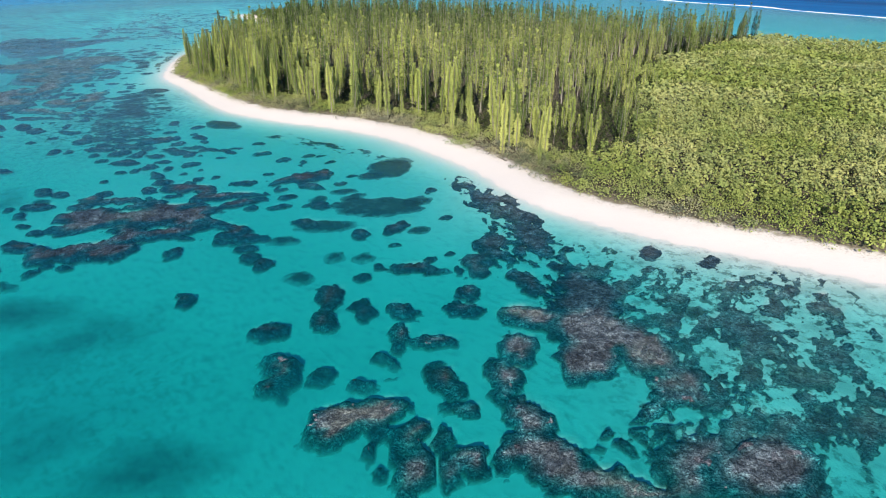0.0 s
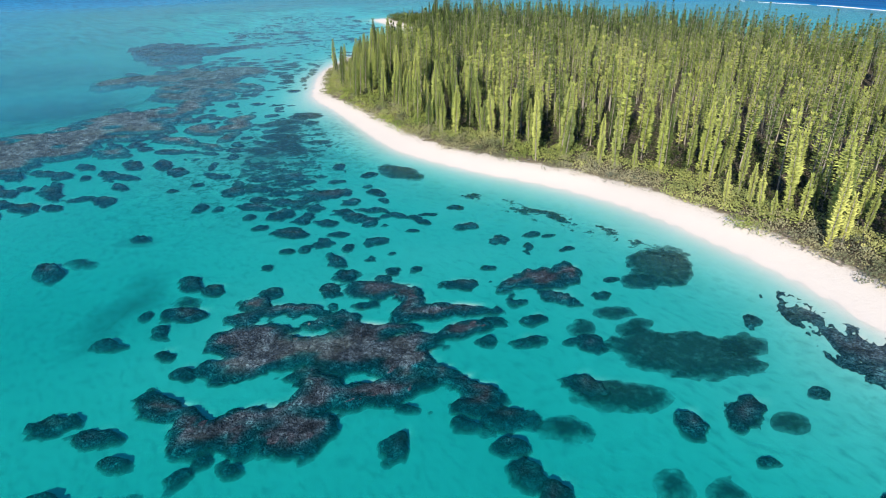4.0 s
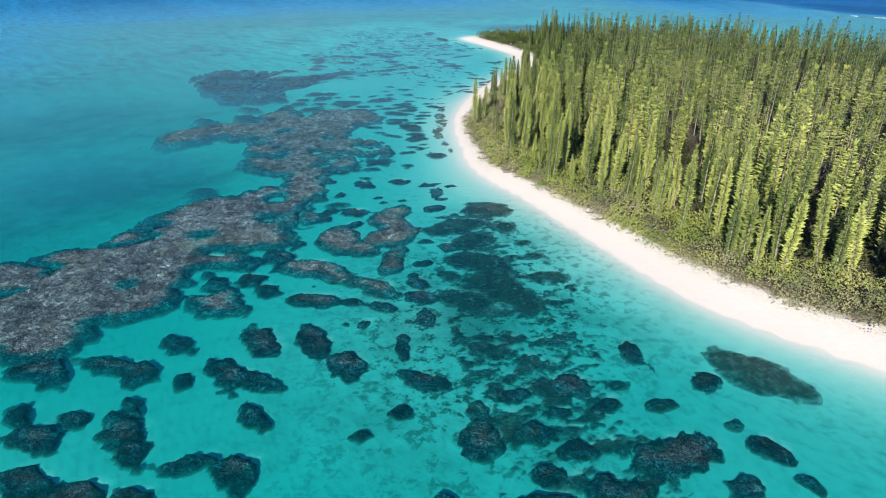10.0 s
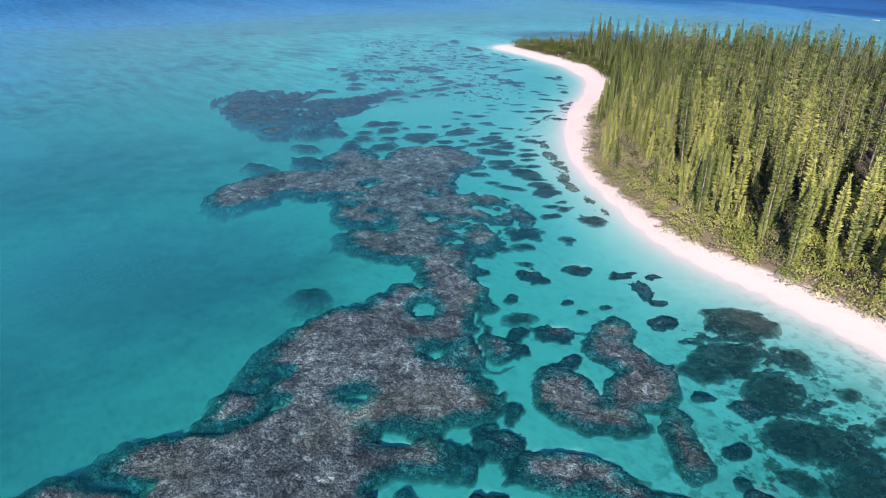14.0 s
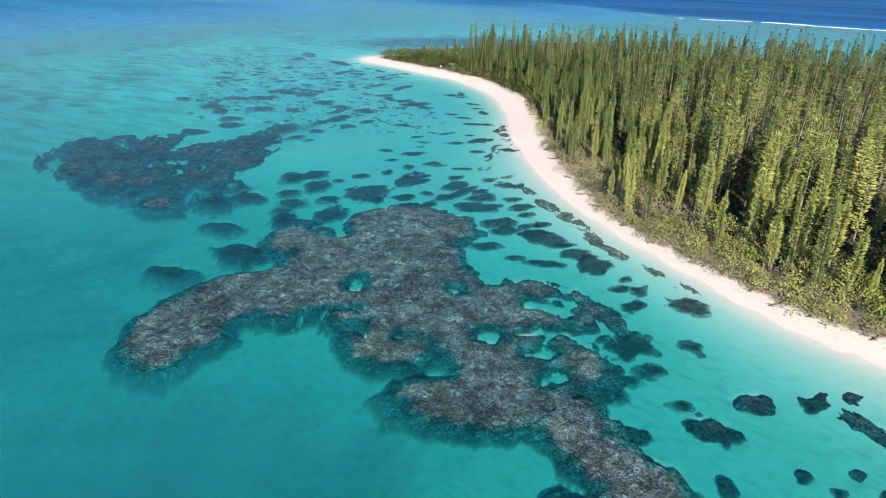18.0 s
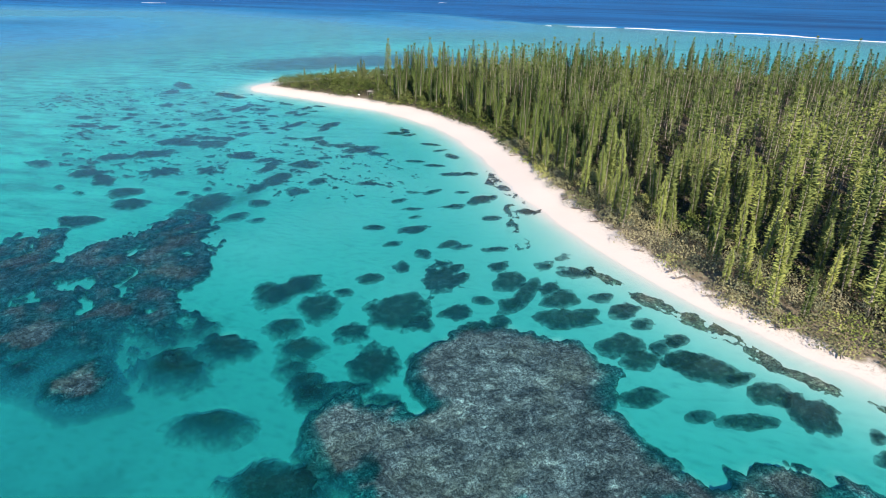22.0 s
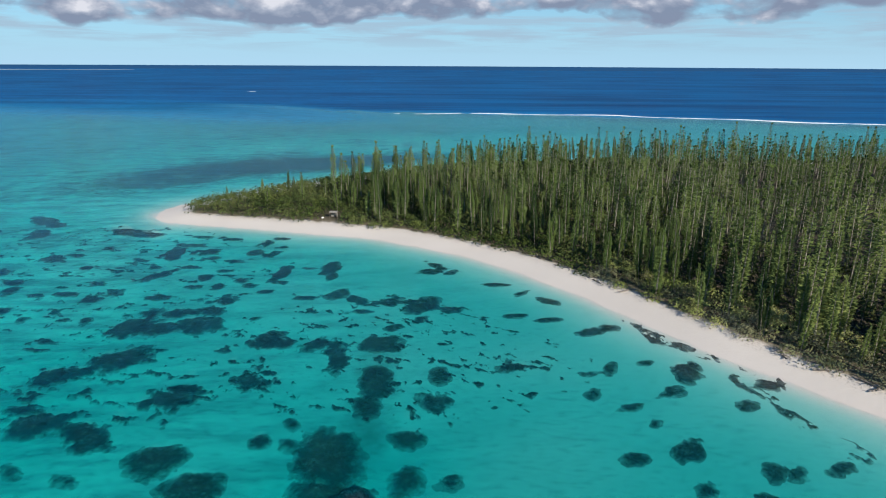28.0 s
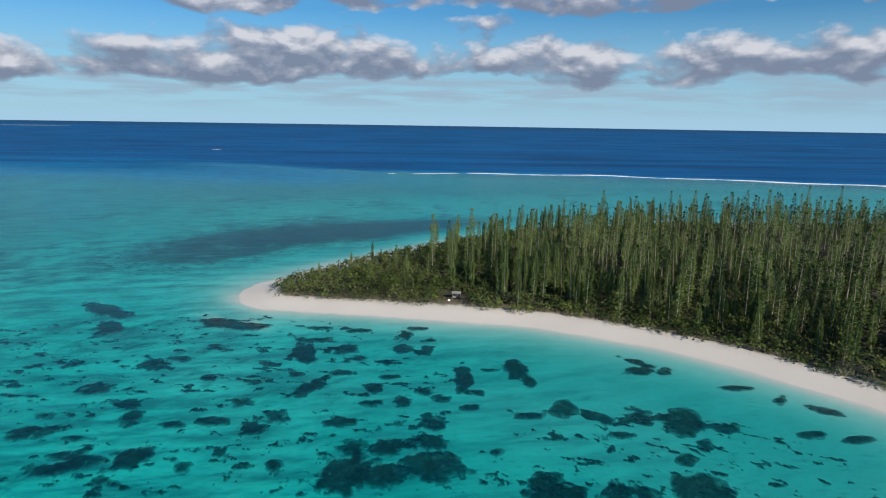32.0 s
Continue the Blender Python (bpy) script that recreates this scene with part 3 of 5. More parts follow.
g_weed = g_weed + 0.8 * np.exp(-(((gx + 97) / 17) ** 2 + ((gy - 198) / 38) ** 2)) + 0.3 * np.exp(-(((gx + 45) / 22) ** 2 + ((gy - 62) / 22) ** 2)) + 0.2 * np.exp(-((g_in + 15) / 6) ** 2) * (gy < 240) \
    + 1.6 * np.exp(-(((gx + 75) / 60) ** 2 + ((gy - 650) / 38) ** 2) ** 2) + 1.4 * np.exp(-(((gx + 130) / 40) ** 2 + ((gy - 640) / 30) ** 2) ** 2)
g_drift = np.clip(-polygon_distance(gx, gy, OCEAN) / 200 - 0.3, 0, 1) * np.clip((-g_in - 8) / 25, 0, 1) * np.clip((gy - 450) / 70 + np.clip((-235 - gx) / 30, 0, 4), 0, 1)
g_bed = np.zeros_like(gx)
for bx, by, ra, rb, turn, deep in BEDS:
    c, q = math.cos(radians(turn)), math.sin(radians(turn))
    g_bed = np.maximum(g_bed, deep * np.exp(-((((gx - bx) * c + (gy - by) * q) / ra) ** 2 + ((-(gx - bx) * q + (gy - by) * c) / rb) ** 2)))
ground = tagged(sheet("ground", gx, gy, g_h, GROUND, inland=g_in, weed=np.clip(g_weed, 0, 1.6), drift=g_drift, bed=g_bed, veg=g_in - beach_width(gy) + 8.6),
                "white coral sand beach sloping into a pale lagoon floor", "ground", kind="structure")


# ---- reefs ----
def ellipse_field(X, Y, e):
    """Below zero inside an ellipse, in about metres."""
    x, y, a, b, turn = e
    c, s = math.cos(radians(turn)), math.sin(radians(turn))
    u, v = ((X - x) * c + (Y - y) * s) / a, (-(X - x) * s + (Y - y) * c) / b
    return (np.sqrt(u * u + v * v + 1e-9) - 1) * (a * b) ** 0.5


def reef_mesh(name, lobes, pools, step, top, seed, mat, rough, ragged, skirt, grow=0.0, pockets=False, broken=0.0, tatter=0.0, speckle=None):
    """A rugged mound over the union of the lobes, less the pools."""
    pad = 9.0 + ragged
    L = np.array(lobes)
    x0, x1 = (L[:, 0] - L[:, 2]).min() - pad, (L[:, 0] + L[:, 2]).max() + pad
    y0, y1 = (L[:, 1] - L[:, 2]).min() - pad, (L[:, 1] + L[:, 2]).max() + pad
    X, Y = np.meshgrid(np.arange(x0, x1, step), np.arange(y0, y1, step))
    f, pond = np.full(X.shape, 1e9), np.full(X.shape, -1e9)
    for e in lobes:
        f = np.minimum(f, ellipse_field(X, Y, e))
    core = f < -2.0
    for e in pools:
        pond = np.maximum(pond, 1.1 - ellipse_field(X, Y, e))
    by_pond = pond > f - 1.0
    f = np.maximum(f, pond)
    if pockets:
        f = f - 0.7 + 4.0 * (fractal(X, Y, 12.0, seed + 31, 3) - 0.5)
    f = f + (2.4 if pockets else 1.3) * (fractal(X, Y, 2.6, seed + 51, 3, 0.7) - 0.5) * min(1.0, L[:, 3].max() / 2.5)
    if broken:
        f = f + broken * (fractal(X, Y, 6.5, seed + 61, 3, 0.6) - 0.45)
    f = f + grow + ragged * 2.0 * (fractal(X, Y, 5.0, seed, 4, 0.6) - 0.5) + 1.0 * (value_noise(X, Y, 1.9, seed + 7) - 0.5) + 0.5 * (value_noise(X, Y, 0.8, seed + 8) - 0.5)
    # scalloped rims, as of colonies grown together
    if not speckle and (mat is CORAL or mat is HEADROCK):
        f = f + min(1.0, 0.4 * L[:, 3].max()) * (2 * np.abs(fractal(X, Y, 4.2, seed + 81, 2) - 0.5) - 0.22)
    if tatter:
        f = f + tatter * 2.0 * (fractal(X, Y, 2.3 if mat is WEEDY else 3.0, seed + 41, 4, 0.8) - 0.45)
    if pockets:
        # a solid heart, broken by winding sand channels in places
        solid = core & (np.max([-ellipse_field(X, Y, e) for e in pools] + [np.full(X.shape, -9.0)], axis=0) < -1)
        f = f if broken else np.where(solid, np.minimum(f, -1.0), f)
        if broken:
            # an open network of ridges with sand and deeper water between
            f = np.maximum(f, np.minimum(10 * (fractal(X, Y, 9.0, seed + 43, 4, 0.7) - 0.66), 1.0))
            f = np.maximum(f, np.minimum(40 * (0.032 - np.abs(fractal(X, Y, 11.0, seed + 47, 3, 0.5) - 0.5)), 1.4))
        wind = 40 * (0.035 - np.abs(fractal(X, Y, 10.0, seed + 37, 3, 0.5) - 0.5))
        f = np.where(fractal(X, Y, 18.0, seed + 39, 2) > 0.62, np.maximum(f, np.minimum(wind, 1.6)), f)
    if speckle:
        # scattered tufts and plates with sand showing between
        cell, share, stretch = speckle
        c, q = math.cos(radians(stretch)), math.sin(radians(stretch))
        U, V = X * c + Y * q, -X * q + Y * c
        f = np.maximum(f, 9.0 * (fractal(0.55 * U, V, cell, seed + 71, 4, 0.7) - share + 0.12 * np.clip((f + 6) / 6, 0, 1)))
    bed = REEF_BED(X, Y)
    top = np.maximum(top, np.minimum(bed + 0.14, -0.04))
    # the flanks run out farther where the floor lies deeper
    skirt = skirt + np.clip((0.7 if skirt > 0.85 else 0.5) * (-bed - 0.7), 0, 2.4 if skirt > 0.85 else 1.2)
    skirt = np.where(by_pond, np.minimum(skirt, 0.5), skirt)
    ramp = np.clip((skirt - f) / (skirt + 0.3), 0, 1)
    rise = ramp * ramp * (3 - 2 * ramp)
    knobs = rough * (fractal(X, Y, 1.3, seed + 3, 3, 0.8) - 0.55) - 1.2 * rough * np.clip(0.16 - np.abs(fractal(X, Y, 3.0, seed + 83, 2) - 0.5), 0, 1) / 0.16
    if not (mat is CORAL or mat is HEADROCK) or speckle:
        knobs = 0.25 * knobs
    Z = bed - 0.12 + (top + 0.12 + knobs - bed) * rise
    Z = np.where(f < 0.1, np.maximum(Z, bed + 0.03), Z)
    shoal = np.clip((-0.15 - f) / 1.2, 0, 1)
    raise_floor(X[0], Y[:, 0], bed + (top - bed) * shoal)
    r, c = X.shape
    idx = np.arange(r * c).reshape(r, c)
    inside = f < skirt
    cells = inside[:-1, :-1] | inside[:-1, 1:] | inside[1:, 1:] | inside[1:, :-1]
    quads = np.stack([idx[:-1, :-1], idx[:-1, 1:], idx[1:, 1:], idx[1:, :-1]], -1)[cells]
    used, flat = np.unique(quads, return_inverse=True)
    mesh = bpy.data.meshes.new(name)
    verts = np.stack([X, Y, Z], -1).reshape(-1, 3)[used]
    centre = np.array([L[:, 0].mean(), L[:, 1].mean(), 0])
    fill(mesh, verts - centre, flat.reshape(-1, 4), smooth=True)
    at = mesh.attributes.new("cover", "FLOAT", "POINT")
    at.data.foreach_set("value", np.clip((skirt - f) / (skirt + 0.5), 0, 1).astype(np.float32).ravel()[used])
    mesh.materials.append(mat)
    ob = new(name, mesh)
    ob.location = centre
    return ob


def grid_sampler(xs, ys, H):
    def at(X, Y):
        i = np.clip(np.searchsorted(xs, X) - 1, 0, len(xs) - 2)
        j = np.clip(np.searchsorted(ys, Y) - 1, 0, len(ys) - 2)
        u, v = np.clip((X - xs[i]) / (xs[i + 1] - xs[i]), 0, 1), np.clip((Y - ys[j]) / (ys[j + 1] - ys[j]), 0, 1)
        return (H[j, i] * (1 - u) + H[j, i + 1] * u) * (1 - v) + (H[j + 1, i] * (1 - u) + H[j + 1, i + 1] * u) * v
    return at


wx, wy = np.meshgrid(axis(-256, 68, 1.5, 5600), axis(36, 500, 1.5, 5600))
w_top = height_at(wx, wy)


def raise_floor(xs, ys, Z):
    """Tell the water how far the reefs come up under it."""
    i0, i1 = np.searchsorted(wx[0], (xs[0], xs[-1]))
    j0, j1 = np.searchsorted(wy[:, 0], (ys[0], ys[-1]))
    if i1 > i0 and j1 > j0:
        part_top = grid_sampler(xs, ys, Z)(wx[j0:j1, i0:i1], wy[j0:j1, i0:i1])
        w_top[j0:j1, i0:i1] = np.maximum(w_top[j0:j1, i0:i1], part_top)


REEF_BED = grid_sampler(gx[0], gy[:, 0], g_h)
INLAND = grid_sampler(gx[0], gy[:, 0], g_in)
count = [0]


def reef_flat(lobes, pools, top=-0.07, mat=None, broken=0.0):
    mat = mat or (HEADROCK if broken or 90 < lobes[0][1] < 155 else CORAL)
    count[0] += 1
    size = sum(e[2] * e[3] for e in lobes)
    close = lobes[0][1] < 155
    if close:
        top = -0.03
    ob = reef_mesh("reef_flat", lobes, pools, 0.5 if size < 900 else 0.6, top, 40 + 11 * count[0], mat, 0.3, 1.7, 0.7 if mat is WEEDY or close else 0.9, 0.0 if mat is WEEDY else 0.55 if close else -0.55, size > 200, broken)
    tagged(ob, "grey brown coral reef flat awash in turquoise shallows", "reef", "lagoon reefs")


def weed_patches(lobes, cell, share, stretch, depth=-0.25, mat=None):
    count[0] += 1
    ob = reef_mesh("weed_patches", lobes, [], 0.42, depth, 40 + 11 * count[0], mat or LOWREEF, 0.2, 1.5, 0.45, 0.0, speckle=(cell, share, stretch))
    tagged(ob, "dark tufts of weed and low coral scattered over pale sand", "seaweed", kind="stuff")


def coral_heads(rows):
    for e in rows:
        count[0] += 1
        awash = e[1] < 262
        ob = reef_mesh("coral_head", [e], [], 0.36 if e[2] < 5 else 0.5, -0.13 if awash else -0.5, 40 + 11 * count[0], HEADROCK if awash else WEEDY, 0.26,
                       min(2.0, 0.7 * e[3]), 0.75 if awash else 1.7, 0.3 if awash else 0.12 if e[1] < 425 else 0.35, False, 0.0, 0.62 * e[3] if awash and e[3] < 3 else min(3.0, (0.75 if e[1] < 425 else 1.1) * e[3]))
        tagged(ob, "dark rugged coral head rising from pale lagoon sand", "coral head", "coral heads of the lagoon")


def seagrass_beds(rows):
    for e in rows:
        count[0] += 1
        ob = reef_mesh("seagrass_bed", [e], [], 0.55, -0.5, 40 + 11 * count[0], SEAGRASS, 0.2, min(1.5, 0.3 * e[3]), 1.9, 0.0, False, 0.0, min(1.6, 0.4 * e[3]))
        tagged(ob, "dark seagrass and coral bed on the sandy lagoon floor", "seagrass", "seagrass beds of the lagoon")


# south
reef_flat([(21.6, 76.2, 6.5, 6.3, 136), (14.7, 79.4, 5.1, 2.6, 157), (11.1, 71.9, 3.8, 2.9, 104), (19.6, 67.8, 6.2, 3.8, 32), (28.9, 70.3, 5.9, 4.3, 75), (30.3, 61.7, 6.2, 4.5, 65), (7.9, 64.3, 5.0, 2.7, 90), (10.5, 57.7, 4.6, 3.8, 120), (10.7, 51.2, 5.5, 3.5, 165), (17.4, 52.8, 3.7, 2.3, 145), (13.6, 47.0, 7.0, 2.7, 173)] + [(24.7, 57.5, 3.9, 2.7, 51), (27.8, 51.8, 4.9, 4.5, 54), (21.8, 46.9, 6.6, 3.0, 4), (33.8, 48.3, 7.8, 4.5, 15), (-12.2, 57.0, 3.4, 3.1, 56), (-13.3, 53.8, 1.9, 1.3, 170), (-6.2, 56.9, 4.0, 2.9, 123), (-6.6, 51.4, 2.1, 1.5, 97), (3.1, 58.3, 4.2, 2.2, 152), (-2.9, 54.0, 3.2, 3.2, 134), (-1.7, 48.9, 3.3, 2.8, 177), (-2.8, 46.2, 2.0, 1.9, 169), (3.9, 50.4, 3.1, 2.1, 2)], [(13.3, 65.2, 4.7, 1.8, 78), (19.8, 59.1, 4.6, 3.0, 64), (20.8, 49.3, 2.9, 1.2, 131), (4.6, 45.7, 4.0, 1.6, 179), (29.1, 56.6, 1.5, 1.0, 79), (24.6, 53.4, 0.9, 0.8, 142), (3.3, 55.3, 2.3, 1.3, 153)])
# chain
reef_flat([(-22.2, 63.5, 2.9, 1.7, 150), (-20.8, 67.1, 3.6, 2.3, 124), (-15.4, 65.8, 2.7, 2.3, 146), (-10.2, 63.9, 2.7, 1.5, 155), (-7.5, 68.2, 3.5, 1.9, 122)], [(-9.3, 66.7, 1.5, 1.0, 175)])
# bar
reef_flat([(0.3, 65.0, 4.0, 2.5, 124), (2.0, 62.1, 1.7, 1.4, 83)], [])
# hook
reef_flat([(-6.0, 75.7, 3.3, 1.6, 93), (-0.3, 73.5, 4.4, 2.1, 179), (-6.2, 72.1, 1.7, 1.2, 95)], [])
# ring
reef_flat([(-68.9, 119.2, 6.9, 4.9, 164), (-58.5, 120.4, 8.0, 5.2, 177), (-51.1, 119.6, 6.1, 4.6, 116), (-52.3, 111.5, 6.2, 3.0, 21), (-70.2, 112.5, 4.4, 2.9, 167), (-60.9, 110.6, 5.0, 3.5, 169), (-71.5, 102.6, 4.0, 2.0, 122), (-65.4, 105.9, 4.0, 2.5, 171), (-58.4, 104.1, 3.5, 1.8, 35), (-60.1, 102.6, 3.0, 1.8, 176), (-77.0, 105.2, 3.8, 1.5, 162), (-67.2, 103.1, 3.1, 2.1, 148), (-54.6, 125.5, 5.5, 1.5, 6), (-45.3, 116.9, 2.8, 1.7, 155), (-40.6, 114.3, 3.8, 1.5, 148), (-47.6, 109.2, 1.6, 1.0, 1), (-57.6, 136.9, 4.8, 2.8, 2), (-53.5, 135.4, 3.5, 3.0, 38)] + [(-52.2, 131.6, 3.3, 2.3, 20), (-58.6, 132.0, 2.0, 1.5, 15), (-49.1, 130.8, 5.3, 1.7, 18), (-42.7, 133.1, 5.7, 1.7, 6), (-66.6, 145.8, 3.5, 1.7, 132), (-63.8, 141.7, 2.2, 1.6, 123), (-67.0, 127.3, 3.7, 2.5, 9), (-70.4, 128.4, 1.4, 1.3, 170), (-75.2, 129.2, 1.9, 1.7, 154), (-75.4, 125.4, 2.0, 1.4, 158), (-71.8, 121.4, 4.6, 2.3, 8), (-60.3, 128.4, 1.5, 1.4, 36), (-59.4, 125.9, 1.2, 1.0, 20), (-56.9, 123.9, 5.8, 2.3, 11), (-51.2, 123.3, 5.6, 1.9, 3), (-63.7, 122.0, 4.6, 2.3, 9), (-42.9, 127.1, 4.6, 1.6, 27), (-47.7, 124.7, 2.4, 1.2, 14)], [(-65.7, 110.0, 3.3, 2.0, 175), (-66.5, 127.0, 1.9, 1.0, 0), (-55.1, 133.1, 0.9, 0.8, 28), (-65.1, 123.3, 1.8, 0.8, 9), (-68.9, 125.9, 2.0, 1.4, 6)])
# fish
reef_flat([(-36.2, 141.7, 3.1, 2.1, 32), (-31.4, 144.8, 4.3, 3.6, 30), (-27.3, 147.4, 3.7, 2.5, 82), (-35.0, 137.5, 2.4, 1.6, 54), (-29.1, 138.6, 3.6, 1.6, 165)], [(-34.4, 138.9, 1.3, 0.8, 25)])
# west
reef_flat([(-178.4, 197.3, 8.9, 7.4, 178), (-170.7, 206.3, 10.1, 8.5, 179), (-165.2, 197.2, 11.8, 5.5, 4), (-163.7, 219.6, 15.0, 10.4, 83), (-161.9, 232.4, 12.3, 9.4, 68), (-154.1, 243.5, 9.3, 7.6, 110), (-154.9, 227.1, 10.0, 8.9, 162), (-156.6, 203.0, 5.9, 4.6, 139), (-144.1, 199.5, 4.1, 2.6, 141), (-155.2, 213.6, 7.1, 4.5, 4), (-146.8, 224.2, 5.5, 3.5, 22), (-150.3, 253.3, 8.1, 4.5, 118), (-143.8, 234.2, 2.6, 2.5, 36), (-172.4, 195.6, 11.9, 11.7, 119), (-166.5, 186.1, 8.4, 4.8, 164), (-165.0, 206.8, 13.5, 11.2, 112)], [(-150.4, 208.0, 3.5, 3.0, 163), (-149.3, 202.6, 3.1, 2.1, 3), (-150.7, 233.7, 2.2, 1.7, 6), (-153.4, 244.7, 2.1, 1.4, 105), (-153.2, 216.4, 1.0, 0.6, 6), (-160.7, 201.8, 1.1, 0.6, 122), (-159.1, 223.3, 1.1, 0.8, 178)])
# pool
reef_flat([(-125.5, 242.2, 3.8, 2.6, 79), (-125.5, 236.9, 4.7, 2.8, 140), (-124.3, 228.5, 6.3, 3.2, 54), (-128.1, 223.0, 4.5, 2.5, 15), (-132.9, 226.9, 5.9, 3.3, 108), (-133.2, 213.8, 6.1, 2.3, 2), (-127.8, 211.2, 4.6, 1.7, 158), (-122.0, 209.9, 3.7, 1.7, 158)], [])
# finger
reef_flat([(-120.9, 220.1, 4.6, 2.0, 90), (-120.4, 216.7, 2.8, 1.8, 75)], [])
# middle
reef_flat([(-162.7, 324.2, 11.4, 10.0, 158), (-171.8, 308.8, 15.1, 11.1, 158), (-165.2, 293.3, 15.8, 11.5, 164), (-156.7, 285.2, 13.3, 9.0, 142), (-155.1, 275.2, 11.8, 8.5, 135), (-163.9, 268.1, 9.5, 4.9, 165), (-153.8, 266.9, 7.5, 5.0, 176), (-151.4, 261.2, 4.6, 1.8, 167), (-182.9, 301.4, 12.3, 8.3, 40), (-193.5, 298.5, 11.1, 6.8, 31), (-199.3, 292.4, 9.6, 6.3, 61), (-202.6, 283.9, 3.7, 2.6, 118), (-171.3, 282.0, 7.5, 4.9, 127), (-140.8, 283.5, 3.9, 3.0, 106), (-145.1, 291.6, 4.4, 3.2, 140), (-148.1, 270.5, 3.9, 2.5, 164), (-184.9, 320.7, 7.0, 5.1, 66)], [(-175.1, 300.0, 2.8, 1.4, 64), (-159.0, 295.5, 3.5, 1.7, 130), (-169.7, 283.9, 1.1, 0.8, 162), (-157.9, 282.4, 2.9, 1.3, 136), (-151.1, 276.4, 1.8, 1.1, 171), (-152.1, 299.6, 3.8, 2.4, 80), (-146.8, 288.4, 4.7, 1.5, 144), (-152.1, 270.7, 1.4, 1.1, 12), (-143.3, 279.5, 2.4, 1.7, 8), (-179.7, 326.3, 3.1, 2.3, 149)], top=-0.12)
# outer
reef_flat([(-234.0, 374.0, 13.0, 8.0, 110), (-229.0, 360.0, 9.0, 5.5, 120), (-240.0, 388.0, 12.0, 6.0, 120), (-226.0, 394.0, 10.0, 5.5, 80), (-218.0, 370.8, 16.0, 8.1, 106), (-209.1, 380.9, 12.6, 8.7, 95), (-201.2, 376.9, 10.4, 6.4, 79), (-199.6, 392.7, 10.6, 5.6, 55), (-206.2, 364.7, 7.4, 4.1, 98), (-218.5, 354.6, 9.6, 5.4, 116), (-214.3, 346.0, 6.5, 3.5, 105)], [(-209.3, 375.1, 2.7, 1.5, 99), (-202.2, 367.7, 1.2, 0.7, 137), (-221.1, 367.7, 1.9, 0.6, 98)], top=-0.13, broken=1.2)
# spit
reef_flat([(-168.9, 550.5, 8.2, 3.2, 111), (-166.1, 543.4, 5.7, 2.7, 128)], [], -0.12, WEEDY)
coral_heads([
    (37.4, 62.1, 1.0, 0.6, 44), (57.1, 71.1, 1.3, 0.7, 22), (-25.2, 76.7, 2.5, 2.1, 54), (-17.0, 78.3, 2.9, 1.9, 104),
    (-11.5, 81.8, 3.0, 1.8, 105), (4.0, 82.0, 2.8, 2.5, 11), (-5.8, 82.1, 2.8, 1.8, 146), (-39.8, 85.9, 2.6, 1.6, 105),
    (-17.2, 87.0, 4.7, 2.4, 103), (4.8, 87.9, 2.7, 2.2, 80), (-75.7, 89.6, 2.2, 1.0, 135), (-80.5, 90.5, 2.1, 1.1, 171),
    (58.0, 93.2, 1.0, 0.5, 51), (-12.8, 93.3, 1.8, 1.4, 48), (-0.5, 95.0, 2.0, 1.0, 16), (-69.0, 95.3, 1.6, 1.3, 82),
    (-76.7, 96.1, 2.1, 0.9, 0), (-4.4, 96.4, 3.7, 2.1, 0),
])
coral_heads([
    (48.4, 96.9, 3.5, 2.0, 55), (-10.3, 97.0, 1.5, 1.3, 82), (-64.5, 97.2, 1.7, 1.1, 163), (-30.6, 98.0, 2.0, 1.5, 93),
    (-81.3, 99.6, 3.0, 1.4, 177), (-1.0, 100.0, 1.2, 0.8, 45), (-86.8, 100.9, 3.2, 2.0, 17), (-33.0, 100.9, 2.5, 1.7, 102),
    (39.2, 101.4, 3.8, 1.8, 66), (2.3, 102.1, 1.3, 0.8, 45), (-48.1, 102.7, 2.7, 1.6, 110), (-35.2, 104.8, 2.2, 1.7, 169),
    (-7.8, 106.0, 1.2, 0.9, 28), (-40.2, 107.4, 1.9, 1.6, 178), (-35.8, 109.2, 3.1, 1.6, 5), (-39.2, 110.9, 3.1, 1.4, 5),
    (-14.8, 111.5, 2.2, 1.8, 106), (-77.4, 111.7, 1.8, 1.1, 165),
])
coral_heads([
    (-7.9, 114.4, 3.3, 2.2, 66), (-81.6, 115.2, 1.6, 1.0, 157), (-25.7, 116.8, 2.9, 2.1, 158), (-90.8, 116.8, 2.0, 1.4, 173),
    (2.6, 119.2, 1.9, 1.3, 39), (-85.8, 120.4, 2.1, 1.4, 131), (-90.3, 124.4, 1.4, 0.9, 132), (-38.8, 125.3, 1.7, 1.4, 25),
    (-84.0, 125.5, 2.8, 2.0, 5), (-33.7, 125.7, 2.1, 1.1, 19), (-25.0, 126.1, 1.7, 1.5, 52), (-26.2, 127.1, 2.4, 1.1, 18),
    (-39.6, 130.2, 2.4, 1.4, 6), (-63.3, 131.2, 1.7, 1.2, 142), (-32.5, 131.6, 2.1, 1.3, 26), (-83.4, 133.0, 1.9, 1.5, 159),
    (-73.7, 133.5, 2.3, 1.6, 173), (-88.3, 135.0, 2.8, 1.6, 125),
])
